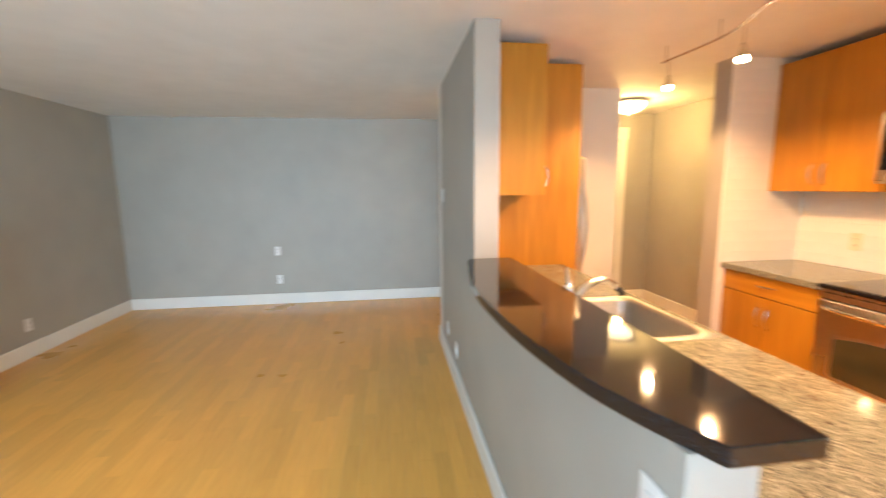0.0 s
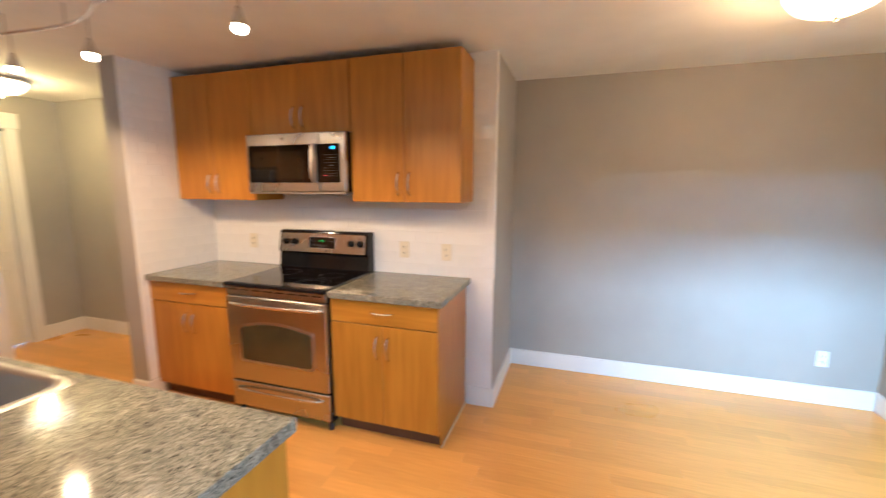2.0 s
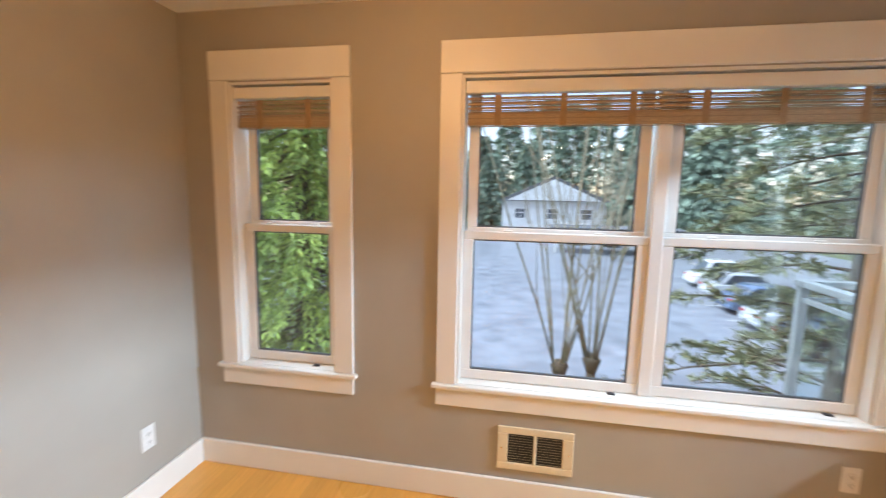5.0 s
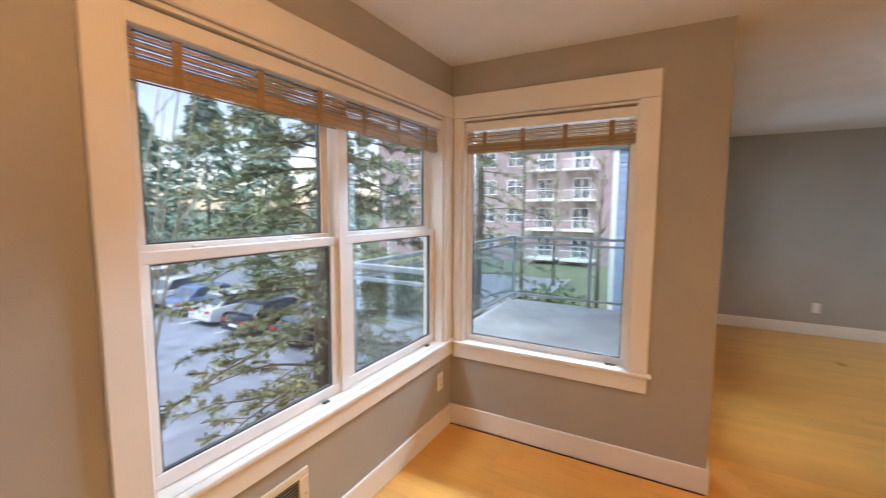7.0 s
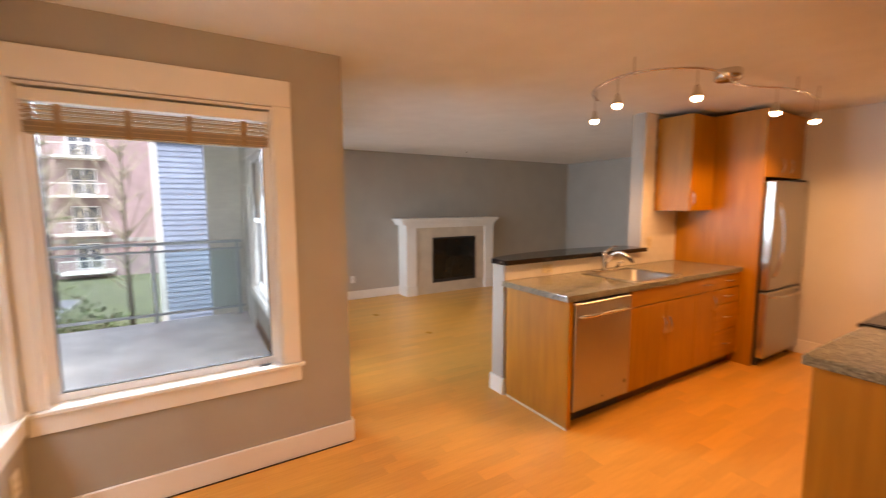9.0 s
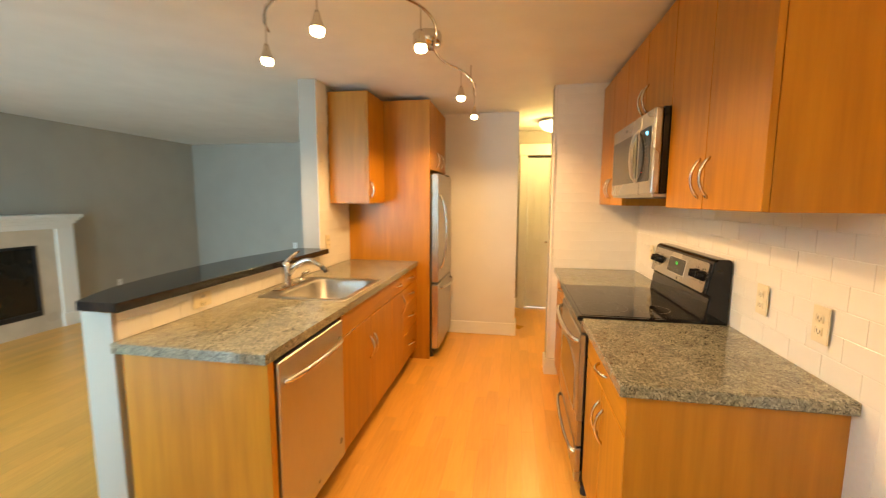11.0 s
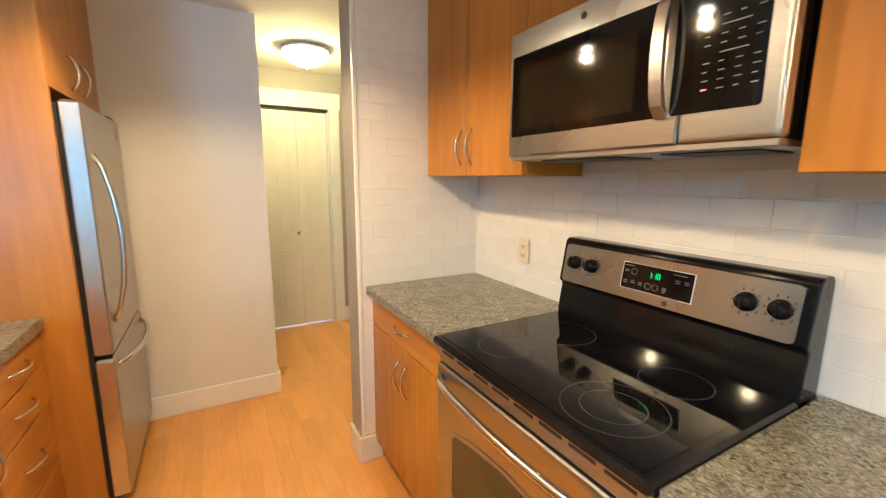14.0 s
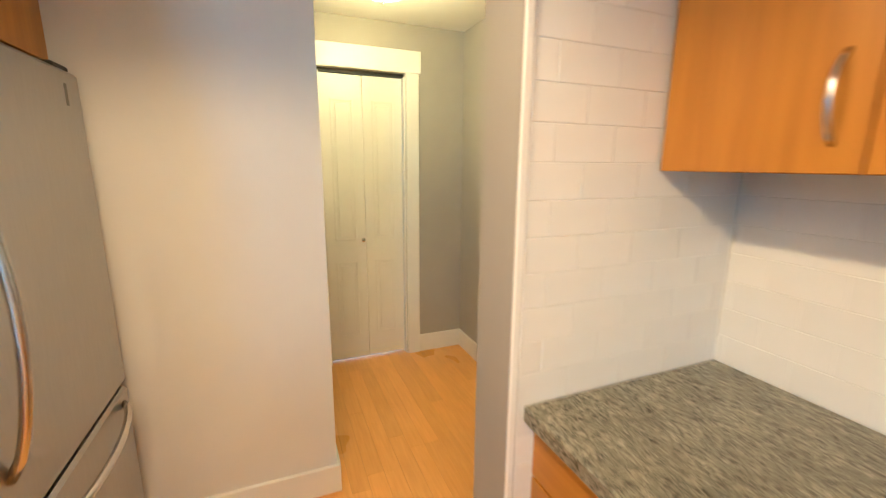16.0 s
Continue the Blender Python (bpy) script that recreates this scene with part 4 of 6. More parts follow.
def dishwasher():
    th = thing("dishwasher", (1.22, 1.14, 0), "stainless dishwasher built into the peninsula", "dishwasher")
    part("tub", box(0.95, 1.488, 0.842, 1.438, 0.10, 0.868), DARKPLASTIC, th)
    part("toe_plate", box(1.40, 1.435, 0.842, 1.438, 0.0, 0.10), DARKPLASTIC, th)
    d = part("door", boxes((1.4885, 1.522, 0.850, 1.434, 0.115, 0.852), bevel=0.005), STEEL_V, th)
    pts = [Vector((1.522 + 0.052 * math.sin(math.pi * i / 14) ** 0.5, 0.885 + 0.515 * i / 14, 0.765 + 0.012 * math.sin(math.pi * i / 14))) for i in range(15)]
    part("handle", tube(pts, 0.012, 10), CHROME, d, "bowed steel handle", True)
    part("badge", lathe([(0.016, 0.0), (0.016, 0.0015)], (1.5222, 1.385, 0.22), 18, 'X'), LEGEND, d)
    part("badge", lathe([(0.008, 0.0), (0.008, 0.0015)], (1.5222, 1.142, 0.165), 18, 'X'), LEGEND, d)
    part("side_gap", boxes((1.47, 1.489, 0.8365, 0.8415, 0.10, 0.868)), SLOT, th)

    th.location = (1.234, 1.14, 0)


dishwasher()


def rounded(y0, y1, z0, z1, r, arch=0.0, n=6):
    """A round-cornered outline in the y-z plane; arch lifts the middle of its top."""
    pts = []
    for cy, cz, a0 in ((y1 - r, z0 + r, -90), (y1 - r, z1 - r, 0), (y0 + r, z1 - r, 90), (y0 + r, z0 + r, 180)):
        for k in range(n + 1):
            a = radians(a0 + 90 * k / n)
            pts.append((cy + r * math.cos(a), cz + r * math.sin(a)))
        if a0 == 0 and arch:
            for k in range(1, 8):
                f = k / 8
                pts.append((y1 - r - (y1 - y0 - 2 * r) * f, z1 + arch * math.sin(math.pi * f)))
    return pts


def kitchen_range():
    y0, y1 = 1.466, 2.222
    th = thing("range", (3.0, 1.844, 0), "stainless electric range with a black glass cooktop", "range")
    part("body", boxes((2.725, 3.315, y0, y1, 0.06, 0.895)), ENAMEL, th, "black enamelled body")
    top = part("cooktop", boxes((2.678, 3.22, y0 - 0.004, y1 + 0.003, 0.897, 0.923), bevel=0.007), ENAMEL, th, "black cooktop with a raised rim")
    part("cooktop_glass", boxes((2.70, 3.175, y0 + 0.022, y1 - 0.022, 0.9235, 0.9248)), BLACKGLASS, top, "black ceramic glass")
    for cx, cy, r in ((2.83, 1.655, 0.115), (2.83, 2.035, 0.085), (3.06, 1.655, 0.085), (3.06, 2.035, 0.105), (2.83, 1.655, 0.072)):
        ring = bmesh.new()
        inner = [ring.verts.new((cx + (r - 0.0022) * math.cos(2 * math.pi * k / 48), cy + (r - 0.0022) * math.sin(2 * math.pi * k / 48), 0.9252)) for k in range(48)]
        outer = [ring.verts.new((cx + r * math.cos(2 * math.pi * k / 48), cy + r * math.sin(2 * math.pi * k / 48), 0.9252)) for k in range(48)]
        for k in range(48):
            ring.faces.new((inner[k], outer[k], outer[(k + 1) % 48], inner[(k + 1) % 48]))
        part("burner_ring", ring, RINGGREY, top)
    # back guard
    prof = [(3.222, 0.905), (3.222, 0.932), (3.238, 1.035), (3.222, 1.048), (3.248, 1.196), (3.262, 1.207), (3.316, 1.207), (3.322, 1.195), (3.322, 0.905)]
    g = prism([(p[0], p[1]) for p in prof], y0 - 0.001, y1 + 0.001, 'Y', bevel=0.006)
    guard = part("back_guard", g, ENAMEL, th, "black back guard")
    lean = math.atan2(0.026, 0.148)

    def on_guard(bm):
        """Moves something drawn flat in the plane x=0 (z from 0 upwards) onto the leaning panel."""
        bmesh.ops.transform(bm, matrix=Matrix.Translation((3.2195, 0, 1.046)) @ Matrix.Rotation(lean, 4, 'Y'), verts=bm.verts[:])
        return bm
    part("control_panel", on_guard(prism(rounded(y0 + 0.022, y1 - 0.018, 0.004, 0.142, 0.014), -0.004, 0.004, 'X')), STEEL, guard, "stainless control panel")
    disp = part("clock_panel", on_guard(prism(rounded(1.728, 1.952, 0.037, 0.117, 0.005), -0.006, -0.0035, 'X')), BLACKGLASS, guard, "black clock panel")
    part("clock_rim", on_guard(boxes((-0.0062, -0.0036, 1.726, 1.954, 0.0352, 0.0366), (-0.0062, -0.0036, 1.726, 1.954, 0.1174, 0.1188), (-0.0062, -0.0036, 1.7262, 1.7276, 0.0368, 0.1172), (-0.0062, -0.0036, 1.9524, 1.9538, 0.0368, 0.1172))), WHITEPLASTIC, guard, "thin white printed rim")
    for y, z, w, h in ((1.932, 0.108, 0.032, 0.0020), (1.938, 0.094, 0.014, 0.0018), (1.938, 0.089, 0.012, 0.0018), (1.938, 0.060, 0.012, 0.0018), (1.938, 0.054, 0.014, 0.0018), (1.912, 0.062, 0.012, 0.0018), (1.912, 0.056, 0.013, 0.0018),
                       (1.886, 0.060, 0.012, 0.0018), (1.886, 0.054, 0.013, 0.0018), (1.808, 0.060, 0.012, 0.0018), (1.808, 0.054, 0.014, 0.0018), (1.808, 0.048, 0.010, 0.0018), (1.768, 0.106, 0.040, 0.0020), (1.772, 0.090, 0.014, 0.0018),
                       (1.772, 0.084, 0.012, 0.0018), (1.746, 0.090, 0.013, 0.0018), (1.746, 0.084, 0.012, 0.0018)):
        part("legend", on_guard(box(-0.0068, -0.0058, y - w / 2, y + w / 2, z, z + h)), LEGEND, disp)
    for y, z, r in ((1.912, 0.092, 0.0100), (1.860, 0.056, 0.0095), (1.836, 0.056, 0.0095)):
        part("key_ring", on_guard(tube([(-0.0062, y + r * math.cos(k * math.pi / 8), z + r * math.sin(k * math.pi / 8)) for k in range(17)], 0.0007, 4)), LEGEND, disp)
    seven(disp, "1:10", LCD_GREEN, on_guard, 1.862, 0.082, 0.017)
    for y in (2.153, 2.078, 1.598, 1.526):
        k = part("knob", on_guard(lathe([(0.024, -0.005), (0.024, -0.010), (0.021, -0.012), (0.018, -0.030), (0.010, -0.033)], (0, y, 0.088 - 0.01), 22, 'X')), ENAMEL, guard, "round black knob", True)
        part("knob_grip", on_guard(boxes((-0.037, -0.031, y - 0.0035, y + 0.0035, 0.060, 0.096), bevel=0.001)), ENAMEL, k)
        for m in range(9):
            a = radians(-50 + m * 35)
            part("dial_mark", on_guard(box(-0.0056, -0.0046, y + 0.033 * math.sin(a) - 0.0012, y + 0.033 * math.sin(a) + 0.0012, 0.078 + 0.033 * math.cos(a) - 0.003, 0.078 + 0.033 * math.cos(a) + 0.003)), SLOT, guard)
    part("badge", on_guard(lathe([(0.008, -0.0042), (0.008, -0.0055)], (0, 1.80, 0.018), 16, 'X')), RINGGREY, guard)
    # front
    part("vent_strip", boxes((2.700, 2.726, y0 + 0.004, y1 - 0.004, 0.838, 0.8965), bevel=0.003), STEEL, th, "stainless vent strip")
    for i in range(8):
        a = y0 + 0.03 + i * 0.09
        part("vent_slot", box(2.6992, 2.7005, a, a + 0.07, 0.872, 0.880), SLOT, th)
    d = part("oven_door", boxes((2.694, 2.7245, y0 + 0.003, y1 - 0.003, 0.262, 0.832), bevel=0.005), STEEL, th, "stainless oven door")
    part("window_frame", prism(rounded(1.558, 2.13, 0.395, 0.645, 0.03, arch=0.035), 2.6905, 2.6945, 'X'), STEEL_V, d)
    part("oven_window", prism(rounded(1.575, 2.113, 0.41, 0.632, 0.024, arch=0.033), 2.6892, 2.6938, 'X'), OVENPANE, d, "dark oven window")
    for z, o, dd in ((0.792, 0.05, d),):
        pts = [Vector((2.696 - o * math.sin(math.pi * i / 16) ** 0.35, y0 + 0.025 + (y1 - y0 - 0.05) * i / 16, z)) for i in range(17)]
        part("handle", tube(pts, 0.0125, 10), CHROME, dd, "round steel towel-bar handle", True)
    w = part("drawer", boxes((2.696, 2.7245, y0 + 0.003, y1 - 0.003, 0.075, 0.250), bevel=0.005), STEEL, th, "stainless storage drawer")
    pts = [Vector((2.698 - 0.035 * math.sin(math.pi * i / 16) ** 0.35, y0 + 0.05 + (y1 - y0 - 0.1) * i / 16, 0.205)) for i in range(17)]
    part("handle", tube(pts, 0.009, 10), CHROME, w, "steel drawer handle", True)
    for x in (2.75, 3.28):
        for y in (y0 + 0.03, y1 - 0.03):
            part("foot", lathe([(0.02, 0.0), (0.02, 0.02), (0.012, 0.061)], (x, y, 0), 12), DARKPLASTIC, th)
    th.location = (3.022, 1.855, 0)


SEG = {"0": "abcdef", "1": "bc", "8": "abcdefg"}


def seven(parent, text, mat, place, y, z, h):
    """Seven-segment figures in the plane x=0, read from +y to -y."""
    w, t = h * 0.48, h * 0.09
    for ch in text:
        if ch == ":":
            for zz in (0.3, 0.7):
                part("digit_colon", place(box(-0.0068, -0.0060, y - t, y, z + h * zz - t, z + h * zz)), mat, parent)
            y -= t * 3
            continue
        rows = {"a": (y - w, y, z + h - t, z + h), "d": (y - w, y, z, z + t), "g": (y - w, y, z + h / 2 - t / 2, z + h / 2 + t / 2), "f": (y - t, y, z + h / 2, z + h), "e": (y - t, y, z, z + h / 2),
                "b": (y - w, y - w + t, z + h / 2, z + h), "c": (y - w, y - w + t, z, z + h / 2)}
        bm = bmesh.new()
        for s in SEG[ch]:
            a, b, c, d = rows[s]
            add_box(bm, -0.0068, -0.0060, a, b, c, d)
        part("digit", place(bm), mat, parent)
        y -= w + t * 2


kitchen_range()


def microwave():
    y0, y1, z0, z1, f = 1.466, 2.227, 1.497, 1.877, 2.980
    th = thing("microwave", (3.15, 1.85, z0), "stainless over-the-range microwave with black glass door", "microwave")
    part("case", box(f + 0.04, 3.322, y0 + 0.002, y1 - 0.002, z0 + 0.004, z1), ENAMEL, th, "black steel case")
    yd = 1.655          # where door meets control panel
    door_ = part("door", boxes((f, f + 0.0395, yd + 0.001, y1, z0 + 0.002, z1 - 0.001), bevel=0.004), STEEL, th, "stainless door")
    part("door_glass", prism(rounded(yd + 0.05, y1 - 0.016, z0 + 0.062, z1 - 0.075, 0.008), f - 0.0015, f + 0.002, 'X'), BLACKGLASS, door_, "black door glass")
    part("inner_window", prism(rounded(yd + 0.11, y1 - 0.055, z0 + 0.085, z1 - 0.115, 0.008), f - 0.0021, f - 0.0015, 'X'), OVENGLASS, door_)
    pts = [(f - 0.034 * math.sin(math.pi * i / 10) ** 0.4, yd + 0.035, z0 + 0.058 + (z1 - z0 - 0.125) * i / 10) for i in range(11)]
    hb = bmesh.new()
    for p, q in zip(pts, pts[1:]):
        a0, a1 = Vector(p), Vector(q)
        v = [hb.verts.new((a[0] + dx, a[1] + dy, a[2])) for a in (a0, a1) for dx, dy in ((-0.006, -0.014), (-0.006, 0.014), (0.006, 0.014), (0.006, -0.014))]
        for k in range(4):
            hb.faces.new((v[k], v[(k + 1) % 4], v[4 + (k + 1) % 4], v[4 + k]))
    bmesh.ops.remove_doubles(hb, verts=hb.verts[:], dist=0.0002)
    bmesh.ops.recalc_face_normals(hb, faces=hb.faces[:])
    part("handle", hb, STEEL_V, door_, "flat bowed steel handle")
    panel = part("control_face", box(f, f + 0.0395, y0, yd - 0.001, z0 + 0.002, z1 - 0.001, 0.010, 4), STEEL, th, "stainless control surround")
    glass = part("control_panel", prism(rounded(y0 + 0.035, yd + 0.018, z0 + 0.062, z1 - 0.075, 0.008), f - 0.0016, f + 0.001, 'X'), BLACKGLASS, panel, "black control panel with pale legends")

    def flat(bm):
        bmesh.ops.translate(bm, vec=(f + 0.0035, 0, 0), verts=bm.verts[:])
        return bm
    seven(glass, "1:10", LCD_BLUE, flat, 1.575, z1 - 0.108, 0.015)
    for j in range(9):
        z = z1 - 0.145 - j * 0.0165
        for i in range(4 if j not in (1, 4) else 1):
            y = 1.612 - i * 0.030 - (0.030 if j in (1, 4) else 0)
            w = (0.011, 0.013, 0.009, 0.012)[(i + j) % 4] if j not in (1, 4) else 0.050
            part("legend", box(f - 0.0022, f - 0.0016, y - w, y, z, z + 0.0023), LEGEND if (i, j) != (0, 8) else LED_RED, glass)
    part("badge", lathe([(0.009, 0.0), (0.009, -0.0012)], (f, 1.93, z1 - 0.035), 18, 'X'), RINGGREY, door_)
    part("underside", boxes((f + 0.01, 3.32, y0 + 0.004, y1 - 0.004, z0 - 0.012, z0 + 0.0035), bevel=0.002), STEEL_V, th)
    for a, b in ((1.52, 1.72), (1.84, 2.12)):
        part("filter", box(f + 0.05, f + 0.20, a, b, z0 - 0.016, z0 - 0.0125), DARKPLASTIC, th)

    th.location = (3.155, 1.860, z0 - 0.004)


microwave()


def sink_and_faucet():
    th = thing("kitchen_sink", (1.23, 1.84, 0.9), "stainless drop-in sink with a single rounded bowl", "sink")
    bm = bmesh.new()
    rings = []
    for x0, x1, y0, y1, z, r in ((0.945, 1.478, 1.528, 2.145, 0.9155, 0.03), (0.948, 1.475, 1.531, 2.142, 0.9195, 0.03), (1.035, 1.445, 1.568, 2.105, 0.9185, 0.07),
                                 (1.040, 1.440, 1.573, 2.100, 0.905, 0.07), (1.052, 1.428, 1.585, 2.088, 0.76, 0.07), (1.085, 1.395, 1.62, 2.055, 0.735, 0.06), (1.20, 1.28, 1.80, 1.88, 0.730, 0.039)):
        pts = []
        for cx, cy, a0 in ((x1 - r, y0 + r, -90), (x1 - r, y1 - r, 0), (x0 + r, y1 - r, 90), (x0 + r, y0 + r, 180)):
            for k in range(7):
                a = radians(a0 + 15 * k)
                pts.append(bm.verts.new((cx + r * math.cos(a), cy + r * math.sin(a), z)))
        rings.append(pts)
    for a, b in zip(rings, rings[1:]):
        for k in range(len(a)):
            bm.faces.new((a[k], a[(k + 1) % len(a)], b[(k + 1) % len(a)], b[k]))
    bm.faces.new(rings[-1])
    bmesh.ops.recalc_face_normals(bm, faces=bm.faces[:])
    part("bowl", bm, SINKSTEEL, th, "brushed steel bowl", True)
    part("drain", lathe([(0.042, 0.0), (0.04, 0.004), (0.03, 0.002), (0.012, 0.006)], (1.24, 1.84, 0.7305), 24), CHROME, th, "", True)
    th.location = (1.252, 1.862, 0.9)
    fx, fy = 1.008, 1.81
    fa = thing("faucet", (fx, fy, 0.919), "satin nickel single-lever pull-out kitchen faucet", "faucet")
    part("escutcheon", boxes((fx - 0.026, fx + 0.026, fy - 0.125, fy + 0.125, 0.9192, 0.928), bevel=0.004), CHROME, fa)
    part("body", lathe([(0.030, 0.0), (0.027, 0.02), (0.025, 0.10), (0.026, 0.13), (0.022, 0.15), (0.01, 0.157)], (fx, fy, 0.926), 22), CHROME, fa, "", True)
    spout = [Vector((fx + 0.012 + 0.215 * f, fy + 0.02 * f, 1.0 + 0.085 * math.sin(math.pi * min(1, f * 0.86)) ** 0.9 + 0.012 * f)) for f in [i / 14 for i in range(15)]]
    part("spout", tube(spout, 0.019, 12, 0.0135), CHROME, fa, "", True)
    part("nozzle", tube([spout[-1], spout[-1] + Vector((0.018, 0.002, -0.014)), spout[-1] + Vector((0.024, 0.002, -0.032))], 0.0145, 12), DARKPLASTIC, fa, "", True)
    lever = [Vector((fx, fy, 1.078)), Vector((fx + 0.01, fy + 0.03, 1.098)), Vector((fx + 0.02, fy + 0.075, 1.122)), Vector((fx + 0.028, fy + 0.115, 1.135))]
    part("lever", tube(lever, 0.0145, 10, 0.006), CHROME, fa, "", True)
    sp = thing("side_spray", (fx, fy + 0.17, 0.919), "small satin nickel side spray by the faucet", "faucet")
    part("base", lathe([(0.022, 0.0), (0.02, 0.018), (0.014, 0.025)], (fx, fy + 0.175, 0.9195), 16), CHROME, sp, "", True)
    part("spray_head", tube([(fx, fy + 0.175, 0.94), (fx + 0.012, fy + 0.178, 0.975), (fx + 0.05, fy + 0.185, 0.995)], 0.013, 10, 0.009), CHROME, sp, "", True)


sink_and_faucet()

# ---- serpentine track light ----
track = thing("track_light", (1.90, 1.815, H), "serpentine nickel track light with five glowing heads", "track light")
part("canopy", lathe([(0.075, 0.0), (0.078, -0.006), (0.078, -0.055), (0.068, -0.066), (0.02, -0.068)], (1.90, 1.815, H), 32), CHROME, track, "round satin nickel canopy", True)
RAIL = [(1.20, 1.42), (1.25, 1.31), (1.36, 1.17), (1.52, 1.075), (1.68, 1.045), (1.82, 1.09), (1.965, 1.25), (2.01, 1.42), (1.99, 1.60), (1.945, 1.78), (1.96, 1.98), (2.03, 2.15), (2.075, 2.32), (2.08, 2.54), (2.065, 2.74), (2.06, 2.83)]

ZR = 2.272
part("rail", tube([(p.x, p.y, ZR) for p in smooth_line(RAIL)], 0.007, 8), CHROME, track, "curved nickel rail", True)
part("feed", tube([(1.91, 1.81, H - 0.06), (1.945, 1.80, ZR)], 0.009, 8), CHROME, track)
for x, y in ((1.74, 1.058), (2.078, 2.38), (2.063, 2.80), (1.22, 1.37)):
    part("standoff", tube([(x, y, H), (x, y, ZR - 0.01)], 0.005, 8), CHROME, track)
for hx, hy in ((1.24, 1.335), (1.635, 1.052), (1.985, 1.29), (2.04, 2.175), (2.065, 2.77)):
    part("stem", tube([(hx, hy, ZR), (hx, hy, 2.165)], 0.004, 8), CHROME, track)
    sh = part("head", lathe([(0.009, 0.062), (0.014, 0.045), (0.018, 0.030), (0.029, 0.002), (0.031, -0.004), (0.027, -0.003), (0.015, 0.024)], (hx, hy, 2.115), 20), CHROME, track, "small flared lamp head", True)
    part("bulb", lathe([(0.006, 0.012), (0.022, 0.006), (0.027, -0.006), (0.022, -0.018), (0.008, -0.024)], (hx, hy, 2.108), 18), BULB, sh, "glowing halogen bulb", True)
    lamp = new("track_bulb_light", bpy.data.lights.new("track_bulb_light", 'SPOT'))
    lamp.data.energy, lamp.data.color, lamp.data.shadow_soft_size = TRACK_W, WARM, 0.02
    lamp.data.spot_size, lamp.data.spot_blend = radians(164), 0.35
    lamp.location = (hx, hy, 2.055)

# ---- balcony and the building's outside ----
G = -4.2            # ground level


def bars(name, rows, mat, parent, bevel=0.003):
    return [part(name, boxes(r, bevel=bevel), mat, parent) for r in rows]


structure("balcony_floor", boxes((-3.62, XN - TH - 0.002, -3.08, YO - TH - 0.016, -0.34, -0.12)), BALCONY, "pale weathered balcony deck membrane", "balcony floor")
structure("balcony_above", boxes((-4.20, XN - TH - 0.002, -3.12, YO - TH - 0.016, 2.46, 2.70)), SIDING_PALE, "pale underside of the balcony above", "balcony")
rail = thing("balcony_railing", (-1.5, -3.0, -0.12), "pale aluminium balcony railing with glass panels", "railing")
for x, y in ((0.62, -3.02), (-1.46, -3.02), (-3.55, -3.02), (-3.55, -1.75), (-3.55, -0.70)):
    part("post", boxes((x - 0.025, x + 0.025, y - 0.025, y + 0.025, -0.12, 0.965), bevel=0.003), ALUM, rail)
bars("top_rail", [(-3.585, 0.66, -3.055, -2.985, 0.966, 1.006), (-3.585, -3.515, -2.984, -0.64, 0.966, 1.006), (0.585, 0.655, -2.984, -2.10, 0.966, 1.006)], ALUM, rail)
bars("middle_rail", [(-3.52, 0.59, -3.035, -3.005, 0.865, 0.895), (-3.565, -3.535, -2.99, -0.64, 0.865, 0.895), (0.605, 0.635, -2.99, -2.10, 0.865, 0.895)], ALUM, rail)
bars("bottom_rail", [(-3.52, 0.59, -3.035, -3.005, -0.02, 0.015), (-3.565, -3.535, -2.99, -0.64, -0.02, 0.015), (0.605, 0.635, -2.99, -2.10, -0.02, 0.015)], ALUM, rail)
for r in ((-1.43, 0.59, -3.023, -3.017, 0.02, 0.86), (-3.52, -1.49, -3.023, -3.017, 0.02, 0.86), (-3.553, -3.547, -2.99, -1.78, 0.02, 0.86), (-3.553, -3.547, -1.72, -0.73, 0.02, 0.86)):
    p = part("glass_panel", box(*r), RAILGLASS, rail)
    p.visible_shadow = False


def lapped(lo, hi, d, z0, z1, along, side, holes=()):
    """Lapped siding boards on a wall plane d, leaning out at their lower edge towards side."""
    bm = bmesh.new()
    z = z0
    while z < z1:
        spans = [(lo, hi)]
        for a, b, h0, h1 in holes:
            if z + 0.12 > h0 and z < h1:
                spans = [s for s in ((lo, a), (b, hi)) if s[1] > s[0]]
        for a, b in spans:
            q = [(d, z), (d + side * 0.018, z), (d + side * 0.005, min(z + 0.12, z1)), (d, min(z + 0.12, z1))]
            if along == 'y':
                v = [bm.verts.new((p, e, h)) for e in (a, b) for p, h in q]
            else:
                v = [bm.verts.new((e, p, h)) for e in (a, b) for p, h in q]
            for k in range(4):
                bm.faces.new((v[k], v[(k + 1) % 4], v[4 + (k + 1) % 4], v[4 + k]))
            bm.faces.new(v[:4][::-1])
            bm.faces.new(v[4:])
        z += 0.12
    bmesh.ops.recalc_face_normals(bm, faces=bm.faces[:])
    return bm


structure("siding_balcony_wall", lapped(-3.60, XN - TH - 0.02, YO - TH, -0.12, 2.46, 'x', -1, [(W4[0] - 0.1, W5[1] + 0.08, -0.2, W4[3] + 0.12)]), SIDING_PALE, "pale lapped siding round the living-room window", "siding")
structure("siding_nook_side", lapped(YW - TH, YO - TH - 0.02, XN - TH, -0.12, 2.46, 'y', -1, [(W3[0] - 0.02, W3[1] + 0.02, W3[2] - 0.05, W3[3] + 0.03)]), SIDING_PALE, "pale lapped siding outside the dining nook", "siding")
structure("building_base", boxes((-3.60, XN - TH, YO - TH, 5.8, G, -0.302), (XN - TH, XF + TH, YW - TH, 5.8, G, -0.302)), SIDING_PALE, "pale lower storey of the apartment building", "building")
